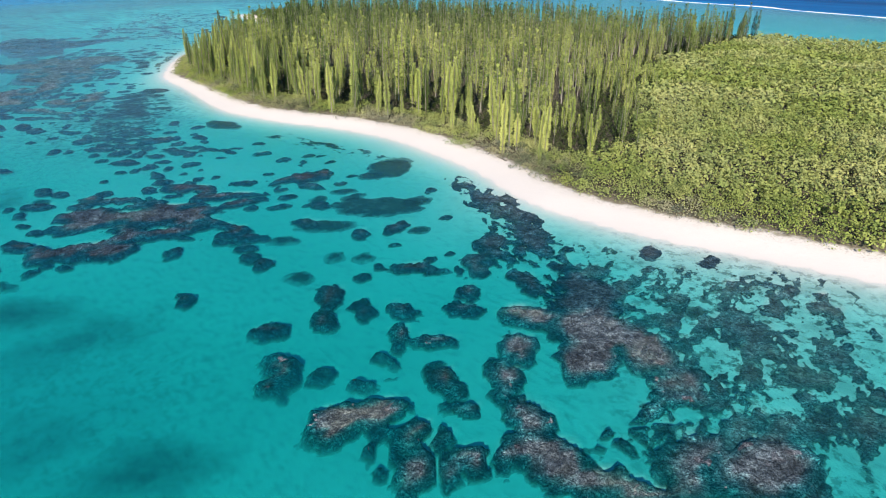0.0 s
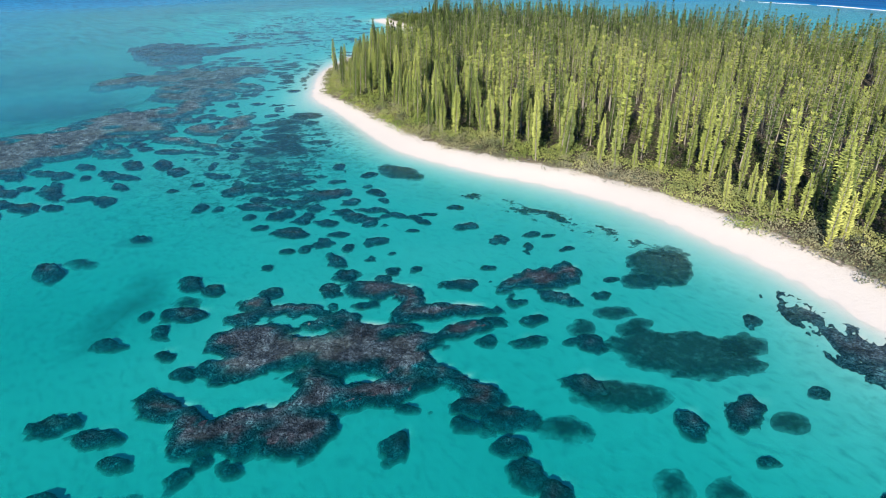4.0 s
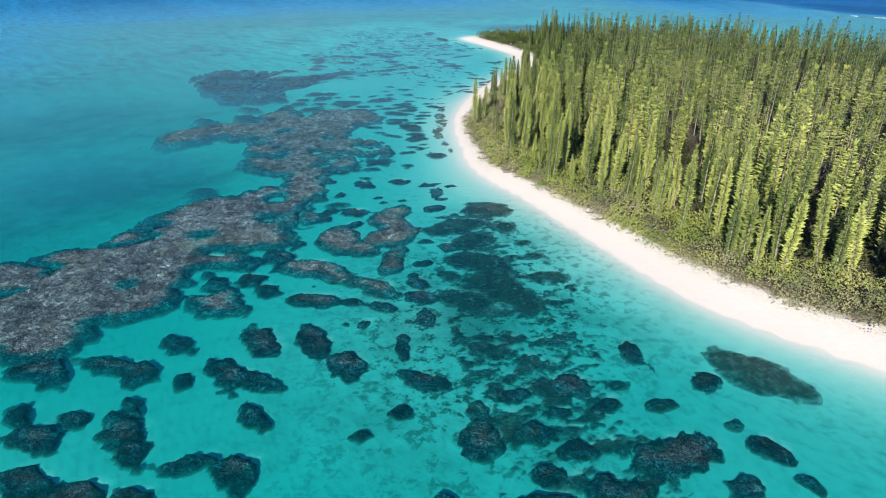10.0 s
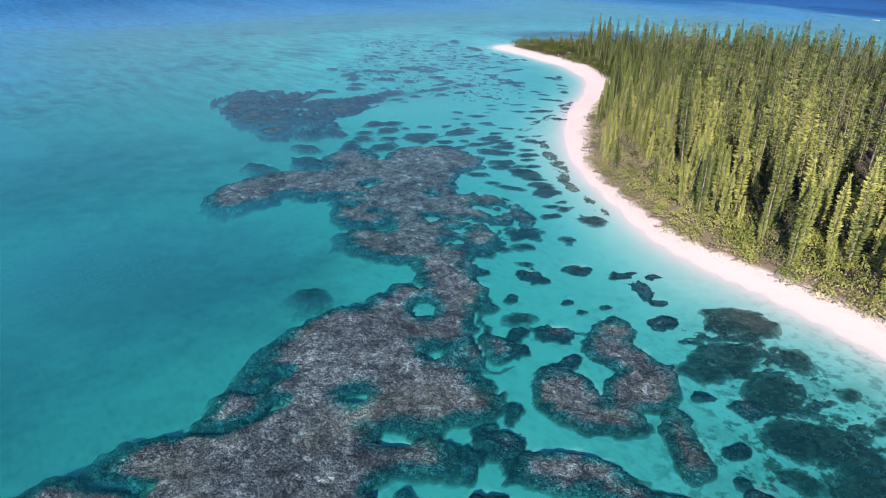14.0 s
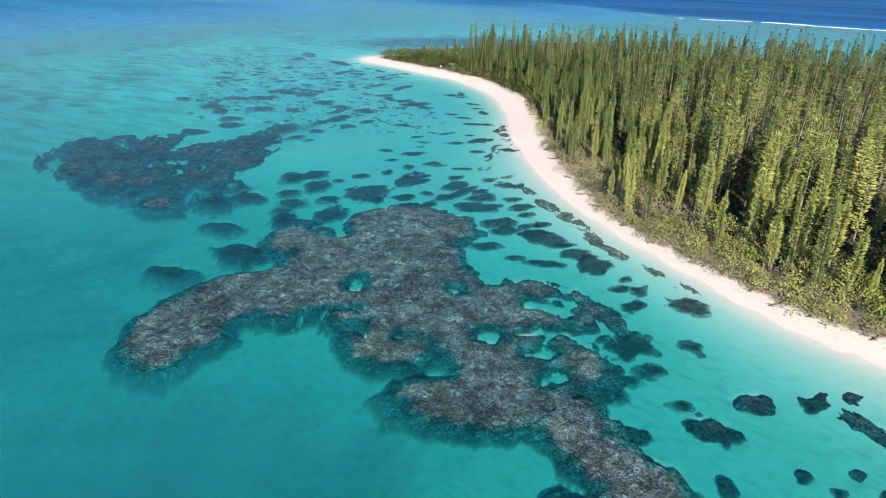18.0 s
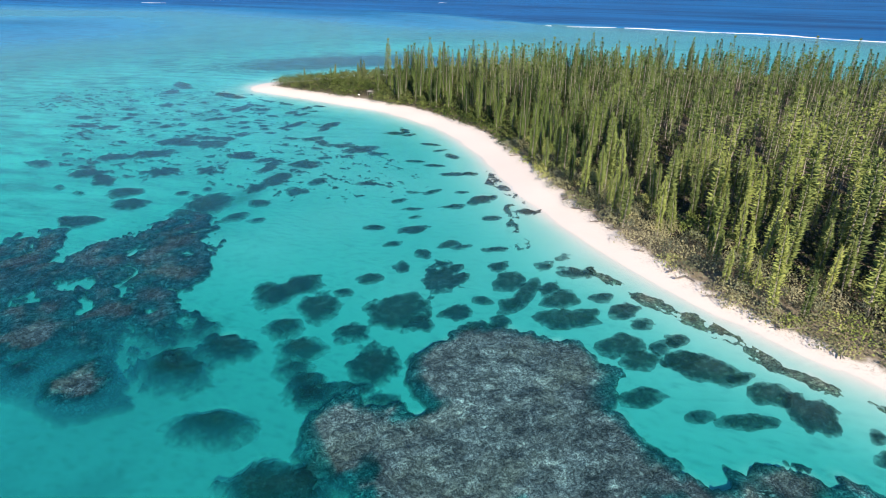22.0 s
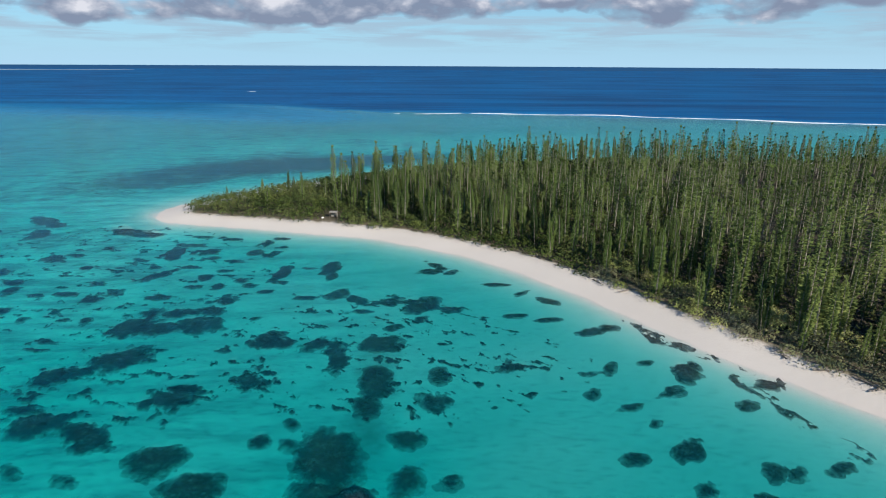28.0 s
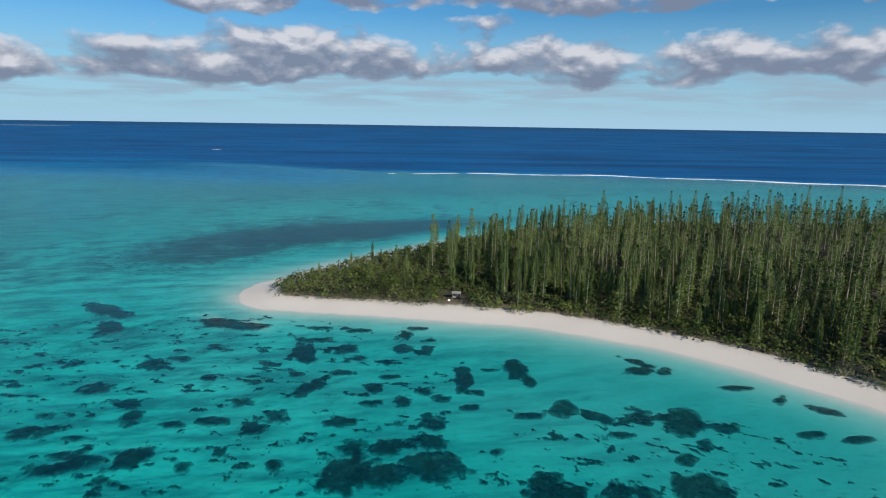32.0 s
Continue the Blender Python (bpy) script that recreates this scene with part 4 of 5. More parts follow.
coral_heads([
    (-114.2, 135.2, 4.0, 1.8, 142), (-0.7, 135.8, 2.7, 1.6, 68), (-65.2, 136.1, 2.4, 1.9, 96), (-22.1, 140.6, 1.7, 1.2, 45),
    (-44.7, 140.7, 4.1, 1.7, 20), (-57.5, 141.2, 1.3, 1.1, 22), (-78.4, 142.1, 0.9, 0.8, 123), (-56.6, 144.5, 1.9, 1.3, 97),
    (-52.9, 144.9, 1.1, 0.9, 59), (-20.2, 145.8, 1.0, 0.6, 35), (-40.4, 147.6, 1.4, 1.0, 41), (-61.5, 147.8, 1.7, 1.5, 26),
    (-77.2, 148.8, 1.1, 1.0, 167), (-73.8, 149.7, 1.5, 1.4, 125), (-106.1, 149.9, 1.9, 1.4, 159), (-57.8, 150.7, 1.1, 0.9, 20),
    (-66.7, 151.9, 1.4, 1.3, 81), (-71.6, 153.6, 2.1, 2.0, 104),
])
coral_heads([
    (-62.3, 155.4, 3.0, 1.9, 42), (-141.9, 155.9, 2.8, 1.6, 157), (-33.9, 156.0, 2.5, 1.8, 86), (-78.3, 156.1, 4.1, 2.2, 1),
    (-70.0, 157.3, 1.6, 1.5, 91), (-26.6, 157.3, 1.5, 1.0, 47), (-86.2, 157.9, 1.9, 1.6, 31), (-80.1, 158.4, 2.3, 1.1, 13),
    (-39.5, 159.0, 2.3, 2.0, 104), (-138.4, 160.4, 3.7, 2.2, 155), (-56.5, 161.3, 1.4, 1.1, 20), (-145.5, 161.8, 4.0, 2.2, 164),
    (-133.2, 161.8, 2.7, 1.7, 159), (-30.3, 162.3, 1.4, 0.9, 31), (-33.1, 162.6, 1.8, 1.2, 39), (-73.9, 162.8, 2.4, 1.7, 173),
    (-62.3, 163.0, 0.8, 0.5, 51), (-90.4, 163.3, 1.4, 1.3, 36),
])
coral_heads([
    (-66.0, 164.0, 2.4, 2.0, 90), (-79.3, 164.2, 2.5, 1.8, 75), (-46.2, 164.6, 1.9, 1.4, 30), (-84.8, 165.0, 3.2, 2.8, 36),
    (-54.8, 165.9, 1.5, 1.1, 124), (-102.3, 165.9, 2.4, 1.4, 97), (-69.1, 165.9, 2.2, 1.8, 98), (-98.6, 166.7, 1.2, 1.0, 108),
    (-129.7, 167.4, 3.4, 2.0, 9), (-63.2, 167.4, 0.9, 0.5, 22), (-125.3, 167.6, 3.1, 2.0, 134), (-148.8, 167.6, 3.5, 2.0, 160),
    (-57.1, 167.6, 2.3, 1.2, 157), (-72.4, 168.1, 3.0, 2.0, 168), (-90.9, 168.2, 5.0, 1.7, 174), (-60.8, 168.7, 2.7, 1.2, 156),
    (-54.9, 169.7, 1.9, 0.8, 15), (-139.2, 169.9, 5.0, 2.3, 132),
])
coral_heads([
    (-77.9, 170.0, 2.9, 2.3, 43), (-65.8, 170.4, 3.6, 1.4, 176), (-153.9, 170.6, 2.8, 1.6, 158), (-147.4, 171.5, 2.8, 1.6, 158),
    (-85.1, 171.8, 3.8, 3.1, 26), (-92.1, 172.8, 2.4, 1.6, 12), (-49.6, 174.0, 1.5, 1.3, 55), (-72.3, 174.1, 2.4, 1.8, 53),
    (-141.0, 174.3, 2.4, 1.3, 137), (-113.3, 174.9, 1.3, 1.0, 174), (-126.4, 175.5, 2.6, 1.4, 135), (-65.0, 176.5, 1.7, 1.1, 123),
    (-100.0, 176.8, 3.6, 2.2, 104), (-88.9, 176.9, 2.2, 1.2, 12), (-78.2, 177.6, 4.8, 3.4, 24), (-94.3, 178.5, 2.3, 1.8, 13),
    (-159.5, 178.6, 3.6, 1.8, 176), (-156.6, 179.1, 4.7, 2.1, 133),
])
coral_heads([
    (-109.7, 179.8, 1.4, 1.2, 126), (-138.6, 180.7, 1.9, 1.1, 133), (-67.3, 180.7, 3.1, 1.9, 147), (-144.6, 180.9, 2.9, 1.9, 157),
    (-100.6, 181.5, 2.0, 1.6, 103), (-150.4, 181.8, 4.3, 1.7, 173), (-128.8, 182.1, 3.9, 1.8, 163), (-134.2, 183.1, 4.6, 2.2, 129),
    (-91.0, 183.2, 1.6, 1.1, 14), (-71.2, 184.3, 0.8, 0.6, 37), (-96.8, 185.0, 2.4, 1.8, 11), (-85.6, 185.5, 1.8, 1.3, 19),
    (-109.0, 185.9, 3.3, 2.2, 169), (-78.6, 186.8, 2.4, 1.4, 16), (-118.8, 187.2, 3.1, 2.3, 123), (-143.7, 188.5, 2.8, 1.9, 145),
    (-89.8, 188.6, 3.1, 2.4, 85), (-83.7, 189.7, 1.7, 1.5, 41),
])
coral_heads([
    (-133.3, 191.2, 5.3, 2.2, 131), (-72.7, 192.1, 2.3, 1.7, 40), (-125.3, 192.2, 4.6, 2.4, 126), (-112.6, 193.0, 4.0, 1.1, 106),
    (-81.3, 196.8, 3.5, 1.8, 117), (-122.3, 197.3, 1.1, 0.9, 137), (-119.8, 197.9, 1.4, 1.2, 169), (-111.0, 201.2, 2.5, 1.5, 106),
    (-129.3, 203.0, 5.0, 1.8, 4), (-118.4, 203.4, 2.4, 1.8, 163), (-122.9, 203.7, 2.8, 1.1, 177), (-137.9, 204.7, 2.3, 2.1, 18),
    (-147.4, 205.7, 2.6, 1.4, 108), (-142.2, 207.1, 2.8, 2.4, 108), (-113.2, 207.5, 3.3, 2.0, 159), (-131.1, 207.9, 0.6, 0.6, 75),
    (-150.6, 208.5, 0.9, 0.8, 172), (-114.4, 211.8, 2.8, 1.6, 115),
])
coral_heads([
    (-138.6, 212.8, 2.1, 2.0, 80), (-144.4, 213.9, 2.4, 1.0, 103), (-115.9, 214.9, 1.2, 0.9, 45), (-141.5, 217.4, 3.0, 2.9, 99),
    (-115.4, 219.3, 1.8, 1.1, 21), (-139.8, 223.0, 1.9, 1.5, 94), (-112.0, 227.0, 2.2, 1.7, 179), (-116.3, 228.6, 1.8, 1.7, 129),
    (-121.1, 232.6, 3.0, 2.3, 152), (-132.2, 233.9, 2.5, 1.4, 47), (-140.0, 235.7, 2.5, 1.8, 40), (-139.9, 239.8, 2.1, 1.4, 52),
    (-134.1, 241.0, 3.4, 2.7, 175), (-118.0, 245.7, 2.8, 2.2, 14), (-129.8, 247.6, 1.4, 1.3, 155), (-125.9, 249.7, 1.1, 0.7, 18),
    (-140.6, 250.2, 1.2, 0.9, 50), (-132.0, 250.4, 1.4, 1.1, 25),
])
coral_heads([
    (-118.2, 252.3, 2.3, 1.7, 147), (-119.5, 256.4, 3.3, 1.8, 101), (-137.0, 257.8, 3.5, 2.0, 145), (-146.0, 258.6, 1.1, 0.9, 14),
    (-146.7, 259.4, 1.4, 0.9, 9), (-116.7, 260.8, 1.7, 1.1, 19), (-121.9, 260.9, 2.7, 1.5, 35), (-137.2, 261.4, 0.9, 0.5, 175),
    (-129.3, 261.6, 2.5, 1.8, 0), (-137.9, 263.1, 0.6, 0.5, 57), (-138.4, 263.5, 0.6, 0.4, 7), (-144.9, 266.2, 0.8, 0.6, 16),
    (-142.4, 268.9, 1.4, 0.8, 177), (-138.1, 270.5, 1.6, 1.1, 178), (-130.3, 274.4, 1.2, 1.1, 99), (-138.0, 277.3, 3.7, 2.7, 42),
    (-124.8, 285.0, 2.6, 2.1, 126), (-132.9, 286.5, 1.9, 1.3, 18),
])
coral_heads([
    (-129.8, 291.2, 1.5, 0.9, 41), (-132.4, 292.2, 1.3, 0.8, 178), (-130.1, 295.3, 1.1, 0.8, 26), (-133.4, 302.2, 4.4, 3.0, 94),
    (-146.3, 306.7, 1.2, 0.7, 171), (-135.3, 310.2, 1.1, 0.6, 173), (-194.1, 315.4, 5.1, 3.5, 145), (-139.2, 320.2, 1.7, 1.1, 11),
    (-136.2, 320.8, 1.6, 1.0, 13), (-137.6, 326.3, 1.6, 1.0, 21), (-185.3, 329.0, 3.7, 3.2, 137), (-137.3, 331.0, 2.8, 1.8, 23),
    (-187.8, 332.8, 2.1, 1.8, 99), (-177.9, 333.1, 4.1, 3.2, 65), (-137.6, 335.6, 1.9, 1.3, 0), (-160.9, 336.0, 2.2, 1.8, 172),
    (-156.9, 336.2, 1.3, 1.1, 24), (-168.1, 340.4, 2.0, 1.9, 38),
])
coral_heads([
    (-161.9, 341.6, 2.2, 1.6, 51), (-143.5, 342.6, 2.4, 1.8, 30), (-178.5, 342.6, 2.4, 2.2, 127), (-136.2, 345.6, 2.5, 1.8, 127),
    (-195.8, 346.1, 4.0, 2.9, 130), (-139.6, 349.6, 1.8, 1.4, 22), (-134.6, 351.3, 1.4, 1.0, 31), (-147.2, 353.3, 2.1, 1.5, 44),
    (-198.2, 353.8, 2.4, 1.7, 124), (-203.7, 353.8, 2.9, 2.0, 116), (-158.1, 353.8, 7.2, 3.7, 55), (-175.8, 355.3, 1.0, 0.9, 118),
    (-144.2, 360.2, 2.0, 1.1, 162), (-163.2, 360.7, 2.4, 1.3, 63), (-157.3, 363.8, 1.7, 1.4, 58), (-148.9, 363.9, 1.5, 0.8, 178),
    (-150.8, 366.2, 2.3, 1.2, 4), (-161.1, 371.1, 1.8, 1.2, 0),
])
coral_heads([
    (-136.3, 375.1, 2.0, 1.2, 171), (-127.5, 375.3, 3.1, 1.8, 153), (-154.1, 376.6, 3.0, 1.8, 10), (-161.7, 380.6, 2.1, 1.4, 12),
    (-151.5, 383.0, 1.0, 0.6, 14), (-140.9, 385.4, 2.1, 1.5, 167), (-132.6, 387.2, 3.7, 2.1, 23), (-149.8, 388.1, 1.6, 1.1, 156),
    (-134.8, 393.8, 1.4, 1.0, 168), (-150.3, 394.2, 1.4, 1.0, 12), (-182.9, 394.6, 1.4, 1.0, 137), (-145.1, 398.4, 1.2, 0.8, 147),
    (-125.9, 406.1, 2.1, 1.4, 148), (-130.0, 407.8, 2.8, 1.4, 154), (-216.8, 408.5, 4.6, 2.5, 137), (-153.8, 409.7, 2.5, 2.1, 151),
    (-170.6, 410.5, 2.4, 2.3, 46), (-193.3, 416.4, 1.2, 0.9, 86),
])
coral_heads([
    (-131.0, 417.6, 2.6, 1.1, 141), (-196.0, 419.7, 1.2, 0.9, 81), (-190.4, 420.4, 1.0, 0.6, 69), (-122.6, 423.0, 3.1, 1.4, 87),
    (-133.9, 423.8, 2.1, 0.9, 142), (-218.4, 429.7, 1.6, 0.9, 104), (-122.8, 431.4, 2.2, 1.2, 174), (-172.5, 434.1, 6.4, 2.4, 55),
    (-141.5, 436.2, 3.1, 1.9, 110), (-188.5, 436.3, 3.7, 2.8, 74), (-222.9, 436.4, 1.6, 0.8, 96), (-149.3, 436.6, 2.0, 1.1, 2),
    (-213.2, 438.5, 5.6, 2.6, 102), (-123.0, 439.5, 3.5, 1.3, 137), (-200.5, 440.2, 4.2, 3.9, 159), (-172.2, 441.0, 2.8, 2.0, 1),
    (-197.2, 442.6, 2.4, 1.1, 129), (-177.0, 446.9, 3.0, 2.3, 114),
])
coral_heads([
    (-217.7, 446.9, 5.0, 3.1, 126), (-156.3, 448.8, 2.5, 1.5, 143), (-146.8, 449.3, 3.4, 1.9, 25), (-177.9, 450.2, 3.8, 2.8, 18),
    (-218.5, 453.3, 2.8, 1.2, 125), (-123.9, 453.5, 2.5, 1.7, 160), (-152.7, 454.2, 4.1, 2.2, 91), (-126.3, 457.3, 4.4, 2.2, 153),
    (-122.8, 459.6, 4.4, 1.3, 87), (-174.5, 460.9, 1.1, 0.9, 142), (-201.3, 460.9, 6.0, 4.5, 8), (-211.0, 461.9, 4.9, 2.4, 159),
    (-229.1, 462.1, 4.1, 2.3, 126), (-160.2, 463.6, 2.9, 1.3, 134), (-184.3, 465.5, 5.2, 3.5, 117), (-191.3, 470.4, 5.2, 3.4, 133),
    (-179.0, 471.3, 3.0, 2.3, 132), (-147.4, 472.0, 2.6, 1.2, 41),
])
coral_heads([
    (-164.8, 474.1, 1.7, 1.4, 142), (-194.7, 474.9, 5.0, 3.5, 35), (-184.6, 474.9, 2.9, 2.1, 165), (-173.4, 475.0, 2.8, 2.5, 37),
    (-158.9, 477.3, 1.8, 1.1, 134), (-144.0, 478.1, 5.4, 2.3, 42), (-208.9, 478.3, 2.4, 1.4, 115), (-188.2, 478.9, 2.8, 2.1, 24),
    (-177.6, 479.7, 1.8, 1.5, 127), (-165.3, 480.5, 1.5, 1.5, 1), (-147.3, 481.6, 2.2, 1.3, 135), (-154.9, 483.3, 8.2, 2.1, 39),
    (-200.7, 484.0, 2.0, 1.0, 59), (-164.7, 484.6, 1.7, 1.6, 134), (-170.5, 485.2, 2.7, 1.6, 44), (-184.2, 487.7, 2.5, 1.9, 120),
    (-175.1, 488.8, 2.3, 1.2, 129), (-170.8, 493.3, 2.7, 1.9, 50),
])
coral_heads([
    (-209.7, 494.1, 2.1, 1.1, 71), (-164.6, 494.8, 2.3, 1.2, 131), (-196.1, 496.3, 3.0, 2.8, 24), (-190.1, 497.6, 2.4, 1.8, 78),
    (-148.5, 499.1, 2.9, 1.9, 40), (-219.3, 499.2, 1.7, 1.0, 116), (-159.2, 500.5, 1.7, 1.5, 54), (-212.9, 501.9, 3.5, 3.0, 177),
    (-142.9, 503.1, 1.9, 1.6, 135), (-178.8, 503.3, 5.2, 2.0, 15), (-198.5, 503.7, 2.5, 1.3, 125), (-151.3, 503.8, 2.6, 2.1, 46),
    (-169.6, 503.9, 2.9, 1.2, 130), (-173.7, 504.4, 1.9, 1.7, 97), (-191.6, 506.8, 2.7, 1.6, 121), (-220.6, 507.2, 5.4, 2.2, 148),
    (-162.0, 507.6, 1.5, 1.3, 109), (-204.2, 508.5, 2.4, 1.0, 126),
])
coral_heads([
    (-144.6, 509.9, 2.9, 2.7, 51), (-219.5, 510.1, 3.5, 1.3, 126), (-176.4, 510.5, 1.7, 1.4, 100), (-138.4, 510.8, 2.3, 1.3, 132),
    (-160.3, 513.6, 3.3, 2.6, 121), (-216.9, 515.2, 2.3, 0.9, 125), (-207.7, 515.6, 3.0, 1.7, 40), (-176.6, 518.7, 2.2, 1.3, 124),
    (-166.4, 520.3, 7.5, 3.1, 54), (-149.0, 520.3, 2.8, 1.3, 131), (-189.5, 521.4, 2.1, 1.6, 100), (-205.3, 522.1, 2.6, 1.7, 103),
    (-220.2, 522.8, 4.4, 2.3, 147), (-160.2, 523.9, 4.7, 2.0, 130), (-217.0, 527.5, 1.7, 1.0, 111), (-154.2, 529.2, 2.8, 1.3, 130),
    (-206.0, 532.7, 3.0, 2.7, 158), (-187.8, 535.9, 2.6, 1.6, 116),
])
coral_heads([
    (-193.4, 537.2, 4.6, 3.0, 87), (-178.7, 537.7, 1.6, 1.1, 115), (-189.5, 569.4, 6.4, 3.5, 56), (-183.4, 584.4, 10.6, 3.4, 97),
])
seagrass_beds([
    (45.4, 56.7, 1.6, 0.9, 35), (39.3, 80.8, 1.5, 0.9, 53), (-71.6, 91.0, 1.0, 0.6, 164), (-23.2, 93.5, 1.6, 1.4, 131),
    (-13.3, 101.1, 1.2, 1.0, 43), (-18.1, 101.5, 1.0, 0.8, 68), (-28.9, 108.6, 1.9, 1.3, 9), (-3.6, 112.8, 1.6, 1.0, 20),
    (-22.0, 115.7, 4.9, 2.4, 8), (-12.2, 125.8, 9.6, 5.1, 178), (-3.9, 128.6, 2.9, 2.1, 28), (-85.7, 129.1, 1.2, 0.9, 173),
    (-25.8, 130.6, 1.8, 1.1, 66), (-18.3, 132.1, 2.2, 1.1, 48), (-20.8, 135.6, 2.5, 1.3, 13), (-110.6, 139.3, 1.2, 0.8, 167),
    (-15.6, 145.8, 2.7, 1.9, 13), (-10.9, 152.2, 7.4, 4.9, 70),
])
seagrass_beds([
    (-65.5, 195.4, 6.1, 3.4, 146), (-105.4, 206.9, 3.6, 2.3, 161), (-98.5, 211.1, 3.1, 2.5, 167), (-102.3, 214.0, 4.5, 3.9, 161),
    (-109.4, 215.6, 1.8, 1.3, 153), (-93.0, 218.2, 2.7, 2.2, 16), (-105.5, 221.8, 5.8, 3.6, 165), (-96.2, 225.9, 1.6, 0.9, 27),
    (-108.1, 230.2, 3.6, 2.4, 39), (-98.2, 231.4, 1.2, 0.7, 31), (-112.7, 236.7, 5.7, 3.5, 35), (-101.9, 238.1, 2.5, 1.9, 84),
    (-139.1, 244.4, 1.7, 1.3, 21), (-172.3, 246.3, 3.1, 2.4, 109), (-106.5, 247.3, 4.9, 3.9, 158), (-141.6, 303.5, 2.8, 1.1, 160),
    (-134.7, 306.3, 2.7, 2.0, 6), (-205.2, 309.3, 4.2, 2.4, 151),
])
seagrass_beds([
    (-149.6, 312.5, 2.4, 1.5, 172), (-138.1, 313.7, 4.4, 2.7, 129), (-139.3, 316.7, 2.5, 1.5, 1), (-144.7, 318.9, 3.0, 2.0, 11),
    (-144.0, 323.0, 3.4, 2.3, 5), (-180.1, 325.3, 1.3, 1.0, 153), (-199.6, 329.3, 3.5, 2.2, 150), (-146.6, 332.5, 4.8, 2.8, 161),
    (-188.4, 337.0, 1.5, 1.2, 136), (-144.6, 338.2, 3.1, 2.3, 27), (-153.1, 340.0, 1.9, 1.2, 45), (-186.3, 341.2, 2.6, 2.3, 107),
    (-148.6, 342.1, 5.0, 1.3, 42), (-156.2, 343.3, 1.3, 0.9, 162), (-202.6, 343.6, 4.3, 3.0, 123), (-169.7, 346.0, 5.1, 4.4, 63),
    (-148.5, 347.5, 3.3, 2.2, 45), (-187.0, 348.0, 2.3, 1.9, 123),
])
seagrass_beds([
    (-180.7, 351.6, 3.7, 2.7, 79), (-170.4, 358.1, 1.6, 1.6, 102), (-187.0, 359.1, 3.6, 2.4, 84), (-183.4, 359.9, 3.6, 2.8, 27),
    (-180.4, 361.2, 2.5, 2.1, 92), (-141.1, 396.9, 2.0, 0.9, 26), (-186.9, 398.8, 2.1, 1.5, 40), (-196.7, 404.5, 3.5, 2.1, 129),
    (-180.6, 405.9, 1.8, 1.7, 111), (-191.0, 410.4, 6.0, 4.1, 64), (-207.3, 416.2, 3.8, 3.0, 158), (-164.3, 416.3, 2.5, 1.7, 45),
    (-179.4, 416.6, 2.6, 1.7, 57), (-173.3, 422.2, 5.2, 2.8, 53), (-208.6, 425.6, 3.6, 2.9, 130), (-163.5, 432.9, 3.9, 3.3, 141),
    (-156.6, 437.3, 2.0, 1.3, 174), (-143.6, 442.4, 5.3, 2.7, 19),
])
seagrass_beds([
    (-153.3, 460.7, 3.0, 2.0, 17),
])

# the long speckled bed off the beach, the pavement by the near cape, the chain off the point, the drift lines below the beach
weed_patches([(-97, 200, 34, 10, 106), (-88, 176, 11, 8, 150), (-108, 236, 13, 8, 110), (-100, 214, 14, 11, 120)], 1.8, 0.53, 20, -0.38)
weed_patches([(45, 71, 19, 25, 20), (36, 53, 16, 12, 30), (58, 84, 10, 10, 0), (30, 90, 9, 16, 10)], 2.2, 0.5, 60, -0.22, PAVEMENT)
weed_patches([(6.9, 139.2, 7.5, 3.5, 111), (12.4, 126.3, 12.1, 5.5, 108), (16.8, 113.8, 11.7, 6.0, 109), (16.4, 103.2, 10.1, 8.5, 130), (7.6, 97.5, 6.3, 4.2, 21), (17.7, 92.1, 8.2, 5.8, 133),
              (23.1, 86.2, 8.0, 6.5, 103)], 3.0, 0.64, 110, -0.13, HEADROCK)
weed_patches([(-236, 385, 22, 16, 110), (-214, 366, 25, 15, 105), (-203, 386, 16, 12, 70)], 3.2, 0.5, 105, -0.2, HEADROCK)
weed_patches([(-188, 505, 40, 44, 120), (-205, 460, 30, 22, 120), (-168, 540, 34, 16, 120), (-215, 560, 30, 30, 0)], 2.0, 0.35, 125, -0.5, WEEDY)
weed_patches([(-165, 430, 38, 26, 120)], 1.6, 0.36, 100, -0.5, WEEDY)
weed_patches([(-149, 449, 19, 3.5, 125), (-166, 470, 9, 3, 125)], 3.0, 0.5, 125, -0.35)
weed_patches([(-122.9, 400.0, 6.5, 2.6, 73), (-124.0, 392.5, 6.5, 1.6, 77), (-124.6, 384.0, 5.0, 0.9, 80)], 1.8, 0.64, 75, -0.1)
weed_patches([(-138.2, 361.2, 4.6, 2.3, 71), (-135.7, 367.7, 5.4, 1.3, 60), (-130.8, 376.5, 5.5, 1.5, 66)], 1.8, 0.6, 65, -0.12)
weed_patches([(-132.6, 340.0, 5.5, 1.4, 95), (-131.6, 331.5, 6.5, 1.7, 100), (-129.8, 322.5, 6.0, 2.0, 97), (-129.3, 314.0, 6.5, 2.0, 95), (-127.6, 305.5, 6.0, 1.6, 108), (-123.6, 295.0, 7.0, 1.5, 112)],
             2.4, 0.66, 100, -0.1, PALEROCK)
weed_patches([(-33, 174, 30, 3.5, 147), (-14, 160, 12, 4, 130)], 2.0, 0.46, 147, -0.3)

water = tagged(sheet("water", wx, wy, np.zeros_like(wx), WATER, depth=np.maximum(-w_top, 0)),
               "clear turquoise lagoon turning deep blue outside the reef", "sea", kind="structure")


